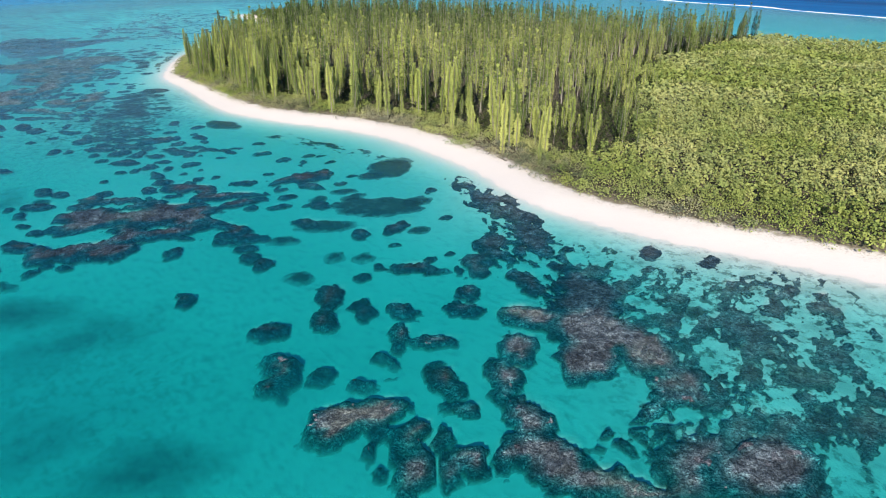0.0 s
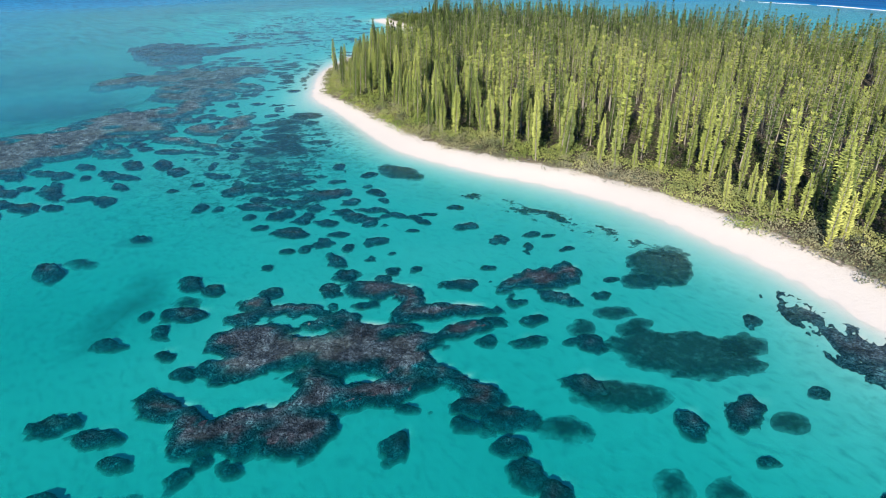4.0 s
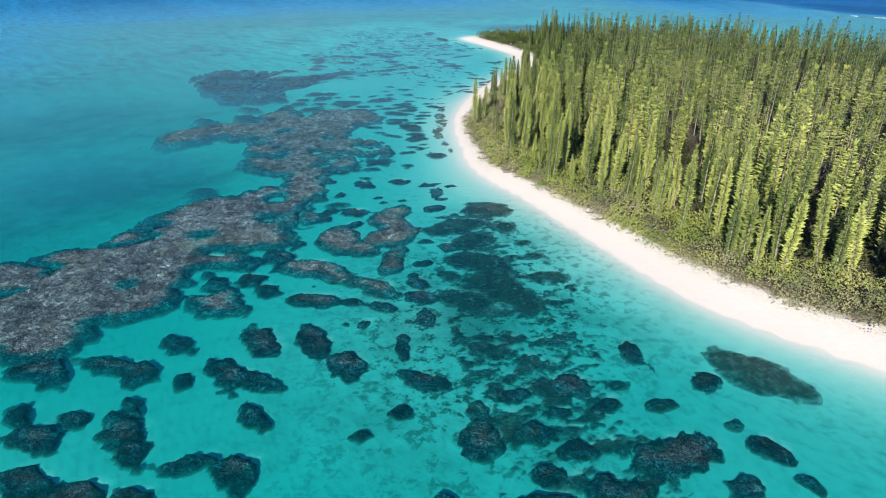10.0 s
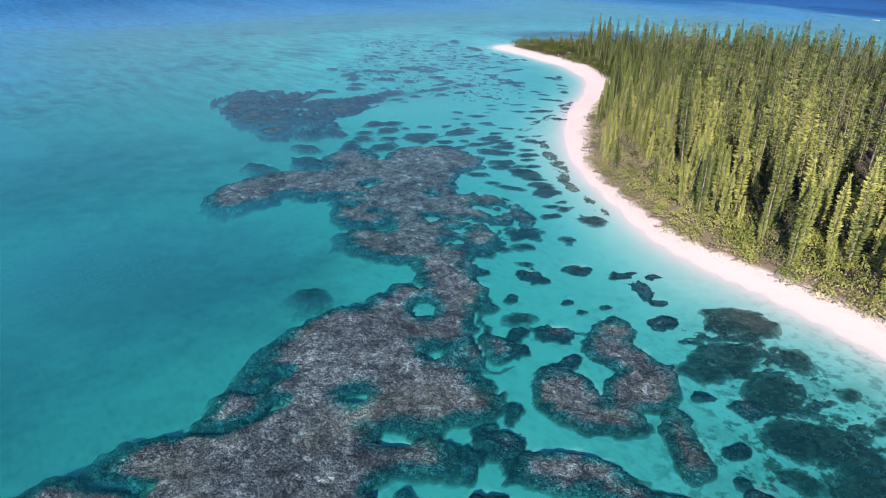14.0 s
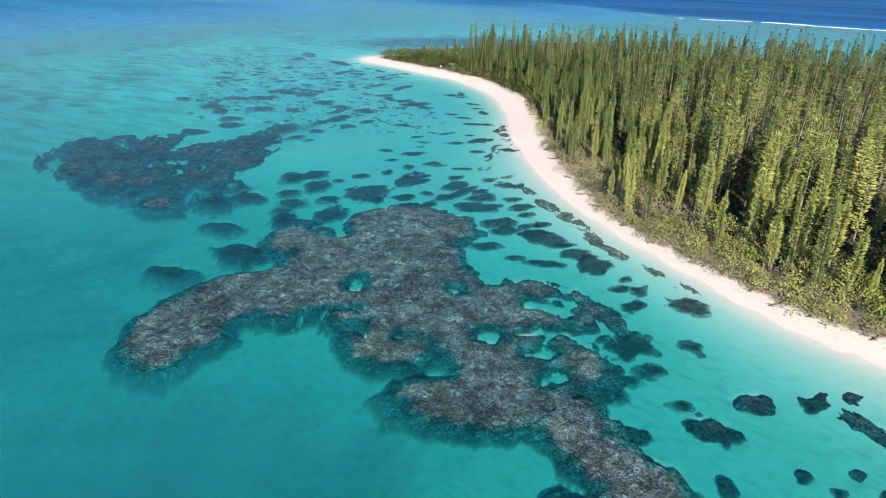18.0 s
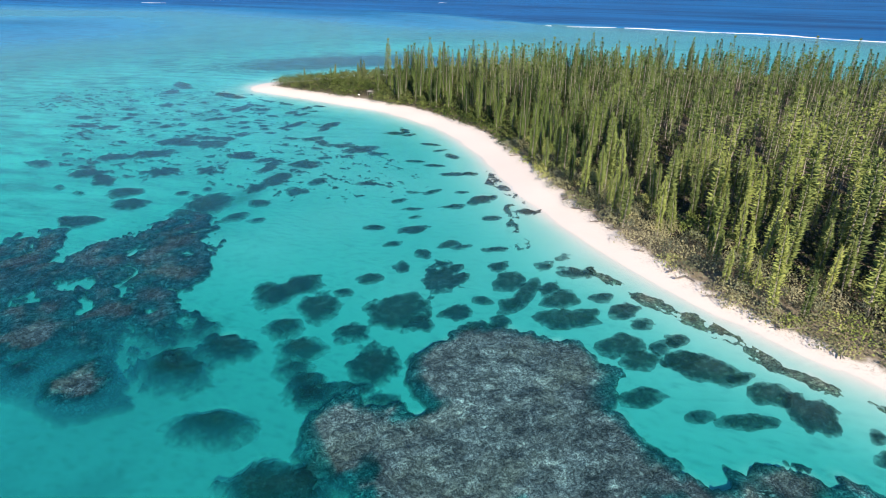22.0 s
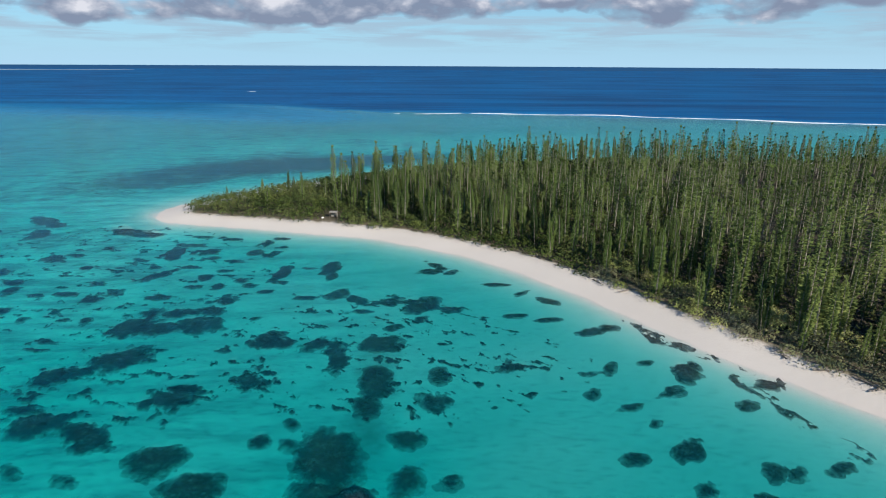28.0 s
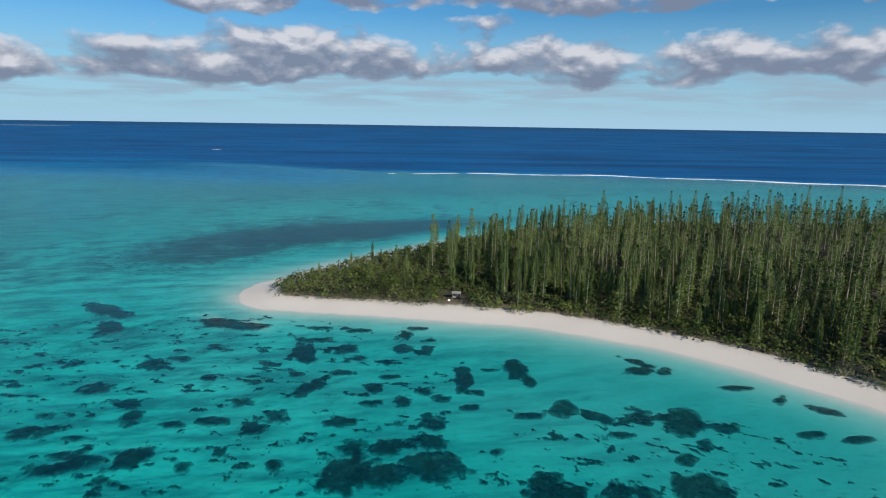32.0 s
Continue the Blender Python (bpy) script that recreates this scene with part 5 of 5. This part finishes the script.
# ---- trees ----
def cone(rows, ring=6):
    """Vertices and faces of a tapered tube through rows of (x, y, z, radius)."""
    v, f = [], []
    for k, (x, y, z, r) in enumerate(rows):
        for i in range(ring):
            a = 2 * math.pi * i / ring
            v.append((x + r * math.cos(a), y + r * math.sin(a), z))
        if k:
            b = (k - 1) * ring
            f += [(b + i, b + (i + 1) % ring, b + ring + (i + 1) % ring, b + ring + i) for i in range(ring)]
    return np.array(v), np.array(f)


def pine_crown(height, bare, radius, gap, arms, wide, rng, hang=True):
    """A shaggy column: whorls of short feathery branches on the trunk, a rounded tuft on top."""
    v, f = [], []
    phase, taper = rng.uniform(0, 6.28), rng.uniform(0.55, 0.85)

    def girth(t):
        low = taper + (1 - taper) * min(1.0, t / 0.35)
        cap = 1.0 if t < 0.6 else max(0.2, 1 - 0.75 * ((t - 0.6) / 0.4) ** 1.7)
        return radius * low * cap * (0.9 + 0.1 * math.sin(15.0 * t + phase))

    def spray(c, s, z, l, w, dip, hook, roll):
        b = len(v)
        x, y, h = -s * w * math.cos(roll), c * w * math.cos(roll), w * math.sin(roll)
        v.extend([(c * l * 0.08, s * l * 0.08, z), (c * l * 0.62 + x, s * l * 0.62 + y, z + dip + h), (c * l, s * l, z + dip + hook), (c * l * 0.62 - x, s * l * 0.62 - y, z + dip - h)])
        f.extend([(b, b + 3, b + 2), (b, b + 2, b + 1)])

    z = height * bare
    while z < height:
        t = (z / height - bare) / (1 - bare)
        r = girth(t) * rng.uniform(0.82, 1.12)
        start = rng.uniform(0, 6.28)
        for i in range(arms):
            if t < 0.2 and rng.random() < 0.3:
                continue
            a = start + 2 * math.pi * i / arms + rng.uniform(-0.3, 0.3)
            l, w = r * rng.uniform(0.78, 1.15), wide * rng.uniform(0.7, 1.3)
            c, s, dip = math.cos(a), math.sin(a), rng.uniform(-0.12, 0.12) * r
            hook, zz = rng.uniform(0.05, 0.3) * r, z + rng.uniform(-0.4, 0.4) * gap
            spray(c, s, zz, l, w, dip, hook, rng.uniform(-0.45, 0.45))
            if hang:
                spray(c, s, zz, l * 0.9, w * 0.8, dip, hook, rng.choice((-1, 1)) * rng.uniform(1.1, 1.57))
        z += gap * rng.uniform(0.8, 1.2)
    for i in range(arms):
        a = 2 * math.pi * (i + rng.random()) / arms
        spray(math.cos(a), math.sin(a), height - 0.5, 0.42 * radius, wide * 0.9, 0.5, 0.6 * rng.uniform(0.6, 1.4), rng.uniform(-1, 1))
    return np.array(v), np.array(f)


def set_tone(mesh, values):
    at = mesh.attributes.new("tone", "FLOAT", "POINT")
    at.data.foreach_set("value", values.astype(np.float32))


rng = random.Random(4)
KINDS = []
for k in range(7):
    h = (17.5, 16.0, 18.5, 14.0, 19.5, 11.0, 15.0)[k]
    bend = rng.uniform(-0.3, 0.3)
    tv, tf = cone([(bend * math.sin(3 * u), bend * u * (1 - u), h * u, 0.21 * (1 - u) + 0.04) for u in (0, 0.2, 0.4, 0.6, 0.8, 1.0)])
    cv, cf = pine_crown(h, rng.uniform(0.04, 0.14), rng.uniform(1.3, 1.65), 0.31, 10, 0.14, rng)
    lv, lf = pine_crown(h, rng.uniform(0.06, 0.2), rng.uniform(1.3, 1.65), 0.45, 10, 0.2, rng, False)
    dv, df = pine_crown(h, rng.uniform(0.15, 0.3), rng.uniform(1.3, 1.65), 0.62, 8, 0.25, rng, False)
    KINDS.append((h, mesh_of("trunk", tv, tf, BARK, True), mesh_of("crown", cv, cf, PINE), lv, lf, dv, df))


SCRUB_LINE = [(30, 138), (43, 155), (70, 215), (77, 252), (121, 311), (166, 356), (224, 434)]


def pine_share(X, Y):
    """How much of the canopy is pine: one in the forest, none in the eastern scrub and on the point."""
    line = np.array(SCRUB_LINE, float)
    edge = np.interp(Y, line[:, 1], line[:, 0]) + 34 * (fractal(X, Y, 30, 61) - 0.5)
    east = np.clip((edge - X) / 10 + 0.5, 0, 1)
    point = np.clip((572 - Y) / 40, 0.08, 1) * np.where(Y > 470, np.clip((X + 118 + (540 - Y) * 0.2) / 18, 0.2, 1), 1)
    return east * point


px, py, pr = scatter(-150, 230, 130, 590, 5.1, 8)
p_in = INLAND(px, py)
edge_w = beach_width(py) + 0.5 + 5 * (fractal(px, py, 14, 71, 3) - 0.5)
keep = (p_in > edge_w + 1.5 + 5 * pr.rand(len(px)) ** 2) & (pr.rand(len(px)) < pine_share(px, py) * np.where(fractal(px, py, 10, 73) > 0.42, 0.97, 0.5))
keep &= np.hypot(px + 117.0, py - 516.0) > 6.0
px, py, p_in = px[keep], py[keep], p_in[keep]
order = np.argsort(p_in + np.where(py > 120, 0, 500) + np.where((px > 60) | ((px > -90) & (py > 560)), 400, 0))
near, rest = order[:290], order[290:]
stand_edge = pine_share(px, py) * pine_share(px + 14.0, py)
# younger, lower trees where the forest gives way to the scrub
young = np.where(py < 300, 1.0 - 0.3 * (1 - pine_share(px + 22.0, py)) - 0.08 * np.clip((px + 40) / 40, 0, 1), 1.0)
for i in near:
    k = rng.randrange(7)
    h, trunk, crown = KINDS[k][:3]
    root = new("columnar_pine")
    root.location = (px[i], py[i], float(REEF_BED(px[i], py[i])) - 0.1)
    small = 0.5 if py[i] > 545 and px[i] < -95 else 0.78 if py[i] > 535 else 1.0 - 0.08 * min(1.0, max(0.0, (py[i] - 330) / 100))
    s = (rng.triangular(0.3, 1.0, 0.68) if p_in[i] < 15 else rng.triangular(0.45, 1.15, 0.92)) * small * float(young[i])
    root.scale = (s, s, s)
    root.rotation_euler = (radians(rng.gauss(0, 2.2)), radians(rng.gauss(0, 2.2)), rng.uniform(0, 6.28))
    for part_name, data in (("trunk", trunk), ("crown", crown)):
        o = new(part_name, data)
        o.parent = root
    tagged(root, "tall slender columnar pine with pale trunk behind the beach", "tree", "pines along the beach")

vs, fs, base = [], [], 0
tvs, tfs, tbase, tones = [], [], 0, []
for i in rest:
    h, trunk, crown, lv, lf, dv, df = KINDS[rng.randrange(7)]
    if (px[i] > 15 or p_in[i] > 48) and stand_edge[i] > 0.97:
        lv, lf = dv, df
    s = rng.triangular(0.5, 1.3, 0.95) * (0.76 if py[i] > 545 else 1.0 - 0.1 * min(1.0, max(0.0, (py[i] - 330) / 100))) * float(young[i])
    a = rng.uniform(0, 6.28)
    lean = np.array([rng.gauss(0, 0.03), rng.gauss(0, 0.03)])
    c, q = math.cos(a), math.sin(a)
    v = np.stack([lv[:, 0] * c - lv[:, 1] * q, lv[:, 0] * q + lv[:, 1] * c, lv[:, 2]], -1) * s
    v[:, :2] += v[:, 2:] * lean
    org = np.array([px[i], py[i], float(REEF_BED(px[i], py[i]))])
    vs.append(v + org), fs.append(lf + base)
    tones.append(np.full(len(lv), rng.random()))
    base += len(lv)
    tv, tf = cone([(0, 0, -0.2, 0.2 * s), (lean[0] * h * s, lean[1] * h * s, h * s * 0.95, 0.05)], 4)
    tvs.append(tv + org), tfs.append(tf + tbase)
    tbase += len(tv)
forest = tagged(new("pine_forest"), "dense forest of tall columnar pines covering the island", "forest", kind="stuff")
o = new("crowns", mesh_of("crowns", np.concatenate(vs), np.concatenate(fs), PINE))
set_tone(o.data, np.concatenate(tones))
o.parent = forest
tagged(o, kind="stuff")
o = new("trunks", mesh_of("trunks", np.concatenate(tvs), np.concatenate(tfs), BARK, True))
o.parent = forest
tagged(o, kind="stuff")


def leaf_cloud(centres, radii, heights, leaves, size, seed):
    """Bushes as clouds of small tilted leaf clumps over uneven domes."""
    r = np.random.RandomState(seed)
    N = len(centres)
    k = np.repeat(np.arange(N), leaves)
    a, rad = r.uniform(0, 2 * np.pi, len(k)), r.rand(len(k)) ** 0.6
    lump = 0.75 + 0.5 * r.rand(len(k))
    P = np.stack([np.cos(a) * rad * radii[k] * lump, np.sin(a) * rad * radii[k] * lump, heights[k] * np.sqrt(np.clip(1 - rad**2, 0.02, 1)) * (0.7 + 0.45 * r.rand(len(k)))], -1) + centres[k]
    out = np.stack([np.cos(a) * rad, np.sin(a) * rad, np.full(len(k), 0.9)], -1) + r.normal(0, 0.45, (len(k), 3))
    out /= np.linalg.norm(out, axis=1)[:, None]
    t1 = np.cross(out, r.normal(0, 1, (len(k), 3)))
    t1 /= np.linalg.norm(t1, axis=1)[:, None]
    t2 = np.cross(out, t1)
    s = (size * (0.6 + 0.8 * r.rand(len(k))))[:, None]
    V = np.stack([P + t1 * s, P + t2 * s * 0.7 + out * s * 0.25, P - t1 * s, P - t2 * s * 0.7 + out * s * 0.25], 1).reshape(-1, 3)
    F = np.arange(len(k) * 4).reshape(-1, 4)
    return V, F, np.repeat(r.rand(N), leaves * 4)


# the eastern scrub and the undergrowth between the pines
sx, sy, sr = scatter(-160, 400, 50, 590, 3.0, 12)
s_in = INLAND(sx, sy)
edge_s = beach_width(sy) + 5 * (fractal(sx, sy, 14, 71, 3) - 0.5)
share = pine_share(sx, sy)
ok = (s_in > edge_s) & ((share < 0.99) | (pine_share(sx + 16.0, sy) < 0.9) | (s_in < edge_s + 15) | ((sy > 425) & (sx < 10) & (sr.rand(len(sx)) < 0.6)) | ((s_in < 62) & (sx < 45) & (sr.rand(len(sx)) < 0.8))) & ~((sx > 190) & (sy > 330) & (sr.rand(len(sx)) < 0.4))
# a clearing round the shelter, open to the beach
ok &= (np.hypot(sx + 114.8, sy - 517.6) > 3.6) & (np.hypot(sx + 119.0, sy - 514.5) > 5.0)
sx, sy, s_in, share = sx[ok], sy[ok], s_in[ok], share[ok]
fringe = (s_in < 22) & (sx < 75) & (sy < 565)
nearby = np.hypot(sx, sy) < 225
point = (sy > 425) & (sx < 10)
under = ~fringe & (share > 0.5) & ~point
grey = (fractal(sx, sy, 16, 83, 3) + 0.25 * (sr.rand(len(sx)) - 0.5) > 0.5) & (s_in < 17)
hh = np.where(share > 0.5, 2.2, 2.6) + 2.2 * fractal(sx, sy, 25, 81) + sr.rand(len(sx)) * 0.9
hh = np.where(share > 0.5, hh * 0.7, hh)
hh = np.where(s_in < edge_s[ok] + 2.5, hh * 0.62, np.where(s_in < edge_s[ok] + 6, hh * 0.9, hh))
rr = (1.5 + sr.rand(len(sx)) * 1.1) * np.where(fringe, 1.2, 1.0)
C = np.stack([sx, sy, REEF_BED(sx, sy) + 0.1], -1)
for nm, sel, leaves, size, mat, lab in (
    ("grey_coastal_bushes", fringe & grey & ~point, 190, 0.165, GREYBUSH, "grey green salt bushes along the top of the beach"),
    ("coastal_scrub", fringe & ~grey & ~point, 165, 0.19, SCRUB, "low green coastal scrub fringing the white beach"),
    ("point_bushes", point, 66, 0.3, TIPBUSH, "dark green broadleaved bushes crowding the sandy point"),
    ("forest_undergrowth", under, 34, 0.3, UNDERGROWTH, "undergrowth filling the gaps between the pines, coloured darker for their shade"),
    ("island_scrub", ~fringe & nearby & ~point & ~under, 62, 0.34, SCRUB, "wide olive green scrub canopy covering the island"),
    ("far_scrub", ~fringe & ~nearby & ~point & ~under, 16, 0.65, SCRUB, "far olive green scrub reaching the eastern shore"),
):
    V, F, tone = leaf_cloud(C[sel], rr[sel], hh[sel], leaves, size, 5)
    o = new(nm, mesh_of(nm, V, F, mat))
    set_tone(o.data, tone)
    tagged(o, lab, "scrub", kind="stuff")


# ---- surf ----
def breaker(path, width, tall, seed):
    """A line of broken white water along a path."""
    line = spline(path, 3.0, False)
    side = np.gradient(line, axis=0)
    side = np.stack([-side[:, 1], side[:, 0]], -1) / np.hypot(*side.T)[:, None]
    k = len(line)
    taper = np.sin(np.linspace(0.05, math.pi - 0.05, k)) ** 0.5
    r = np.random.RandomState(seed)
    V = []
    for u, z in ((-0.5, -0.2), (-0.25, 0.35), (0.0, 0.9), (0.2, 1.0), (0.5, -0.2)):
        off = (0.55 * u * width * (0.55 + 0.9 * r.rand(k)) * taper)[:, None]
        V.append(np.concatenate([line + side * off, (0.3 * z * tall * (0.5 + 0.9 * r.rand(k)) * taper)[:, None]], 1))
    V = np.stack(V, 1)
    idx = np.arange(k * 5).reshape(k, 5)
    F = np.stack([idx[:-1, :-1], idx[:-1, 1:], idx[1:, 1:], idx[1:, :-1]], -1).reshape(-1, 4)
    ob = new("breaking_wave", mesh_of("breaking_wave", V.reshape(-1, 3), F, FOAM, True))
    tagged(ob, "line of white surf breaking on the outer reef", "surf", "breakers on the outer reef")


EDGE_LINE = spline(EDGE, 6.0, False)
for seed, (a, b, w, h) in enumerate(((0.0, 60, 11, 1.6), (52, 175, 13, 2.0), (170, 222, 8, 1.3), (216, 330, 12, 1.8), (322, 366, 8, 1.2), (358, 420, 10, 1.6), (424, 474, 8, 1.1),
                                     (490, 505, 7, 0.9), (-120, -20, 14, 1.6), (-320, -150, 14, 1.7))):
    start = np.argmin(np.hypot(EDGE_LINE[:, 0] - 452, EDGE_LINE[:, 1] - 440))
    far = np.concatenate([[0], np.cumsum(np.hypot(*np.diff(EDGE_LINE, axis=0).T))])
    far = far - far[start]
    pts = [(np.interp(q, far, EDGE_LINE[:, 0]) + 6 * math.sin(q * 0.05), np.interp(q, far, EDGE_LINE[:, 1]) + 5 * math.sin(q * 0.033)) for q in np.linspace(a, b, max(3, int((b - a) / 15)))]
    breaker(pts, w, h, seed)
for seed, (x, y, l) in enumerate(((333, 1425, 10), (-180, 1480, 22), (-60, 1600, 16))):
    breaker([(x, y), (x + l, y - 0.35 * l), (x + 1.8 * l, y - 0.9 * l)], 5, 0.8, 50 + seed)


# ---- along the beach ----
def tube(points, radii, ring=6):
    """A bent tapering limb through points."""
    P = [Vector(p) for p in points]
    v, f = [], []
    for k, p in enumerate(P):
        d = (P[min(k + 1, len(P) - 1)] - P[max(k - 1, 0)]).normalized()
        a = d.orthogonal().normalized()
        b = d.cross(a)
        for i in range(ring):
            t = 2 * math.pi * i / ring
            v.append(tuple(p + (a * math.cos(t) + b * math.sin(t)) * radii[k]))
        if k:
            o = (k - 1) * ring
            f += [(o + i, o + (i + 1) % ring, o + ring + (i + 1) % ring, o + ring + i) for i in range(ring)]
    return v, f


def join(pieces):
    v, f = [], []
    for pv, pf in pieces:
        n = len(v)
        v += pv
        f += [tuple(i + n for i in q) for q in pf]
    return np.array(v), np.array(f)


def driftwood(x, y, turn, length, snags, r):
    """A bleached fallen trunk with broken limbs, lying on the sand."""
    root = new("driftwood_log")
    root.location = (x, y, float(REEF_BED(x, y)))
    root.rotation_euler = (0, 0, turn)
    bow = r.uniform(-0.06, 0.06) * length
    stem = [(length * (u - 0.5), bow * math.sin(3.1 * u), 0.12 + 0.25 * u * r.random()) for u in (0, 0.25, 0.5, 0.75, 1.0)]
    v, f = join([tube(stem, (0.24, 0.2, 0.17, 0.12, 0.06))])
    o = new("trunk", mesh_of("trunk", v, f, DRIFT, True))
    o.parent = root
    for k in range(snags):
        u = r.uniform(0.25, 0.95)
        b = Vector((length * (u - 0.5), bow * math.sin(3.1 * u), 0.2))
        a, l = r.uniform(-1.2, 1.2) + (math.pi if r.random() < 0.3 else 0), r.uniform(0.15, 0.4) * length
        e = b + Vector((math.cos(a) * l, math.sin(a) * l, r.uniform(0.1, 0.45) * l))
        m = (b + e) / 2 + Vector((0, 0, 0.08 * l))
        v, f = join([tube([b, m, e], (0.08, 0.055, 0.02), 5)])
        o = new("limb", mesh_of("limb", v, f, DRIFT, True))
        o.parent = root
    tagged(root, "bleached fallen tree trunk with broken limbs on the sand", "driftwood", "driftwood on the beach")


wood = random.Random(21)
seaward = np.gradient(SHORE, axis=0)
for k, (x, y) in enumerate(SHORE):
    if not (-140 < x < 20 and 150 < y < 480) or wood.random() > (0.9 if 225 < y < 375 else 0.3):
        continue
    tx, ty = seaward[k] / np.hypot(*seaward[k])
    nx, ny = (ty, -tx) if INLAND(x + 3 * ty, y - 3 * tx) > 0 else (-ty, tx)
    for _ in range(1 if wood.random() < 0.6 else 2):
        off = (wood.choice((0.8, 0.92, 1.0, 1.08)) + wood.uniform(-0.06, 0.06)) * (float(beach_width(y)) + 1.2)
        along = wood.uniform(-2, 2)
        driftwood(x + nx * off + tx * along, y + ny * off + ty * along, math.atan2(-ny, -nx) + wood.gauss(0, 0.9), wood.triangular(1.2, 5.0, 2.2), wood.randrange(3, 7), wood)


def box(sx, sy, sz, at=(0, 0, 0), turn=0.0, bevel=0.02):
    bm = bmesh.new()
    bmesh.ops.create_cube(bm, size=1.0)
    bmesh.ops.scale(bm, vec=(sx, sy, sz), verts=bm.verts)
    bmesh.ops.bevel(bm, geom=bm.edges[:], offset=bevel, segments=1, affect="EDGES")
    bmesh.ops.rotate(bm, cent=(0, 0, 0), matrix=Matrix.Rotation(turn, 3, "X"), verts=bm.verts)
    bmesh.ops.translate(bm, vec=at, verts=bm.verts)
    return bm


def part(name, bm, mat, parent, label=""):
    mesh = bpy.data.meshes.new(name)
    bm.to_mesh(mesh)
    bm.free()
    mesh.materials.append(mat)
    ob = new(name, mesh)
    ob.parent = parent
    if label:
        tagged(ob, label)
    return ob


def beach_hut(x, y, turn):
    root = new("beach_shelter")
    root.location, root.rotation_euler = (x, y, float(REEF_BED(x, y))), (0, 0, turn)
    root.scale = (0.8, 0.8, 0.8)
    for px_, py_ in ((-1.4, -1.0), (1.4, -1.0), (-1.4, 1.0), (1.4, 1.0)):
        part("post", box(0.12, 0.12, 2.3, (px_, py_, 1.1)), DRIFT, root)
    part("back_wall", box(2.7, 0.06, 1.7, (0, 0.95, 1.0)), GREYBOARD, root, "grey weathered board wall")
    part("side_wall", box(0.06, 1.8, 1.7, (1.35, 0, 1.0)), GREYBOARD, root)
    part("roof", box(3.4, 1.5, 0.06, (0, -0.62, 2.5), radians(18)), GREYBOARD, root, "grey brown roof slope")
    part("roof", box(3.4, 1.5, 0.06, (0, 0.78, 2.5), radians(-18)), GREYBOARD, root)
    tagged(root, "small weathered grey shelter at the scrub edge", "shelter")


def sign_post(x, y, turn):
    root = new("sign_post")
    root.location, root.rotation_euler = (x, y, float(REEF_BED(x, y))), (0, 0, turn)
    part("pole", box(0.1, 0.1, 1.7, (0, 0, 0.8)), DRIFT, root)
    part("board", box(0.7, 0.05, 0.4, (0, -0.08, 1.45)), WHITE, root, "blank pale board")
    tagged(root, "short wooden post with a pale board above the beach", "sign")


beach_hut(-114.8, 517.6, radians(-48))
sign_post(-120.6, 515.5, radians(-45))


# a low sand cay on the horizon
def far_cay(bearing, spread, away):
    t = np.linspace(-1, 1, 25)
    a = radians(bearing) + radians(spread) * t
    cx, cy = -220 + away * np.sin(a), 330 + away * np.cos(a)
    V, k = [], len(t)
    for off, z in ((-60, -1.0), (-20, 2.4), (25, 3.2), (80, -1.0)):
        tall = z * np.where(z > 0, (1 - t**2) ** 0.6 * (0.7 + 0.3 * np.sin(9 * t)), 1)
        V.append(np.stack([cx + off * np.sin(a), cy + off * np.cos(a), tall], -1))
    V = np.stack(V, 1).reshape(-1, 3)
    idx = np.arange(k * 4).reshape(k, 4)
    F = np.stack([idx[:-1, :-1], idx[:-1, 1:], idx[1:, 1:], idx[1:, :-1]], -1).reshape(-1, 4)
    tagged(new("sand_cay", mesh_of("sand_cay", V, F, PALESAND, True)), "low pale sand cay far out on the horizon", "sandbank")


far_cay(8.0, 11.0, 4850)
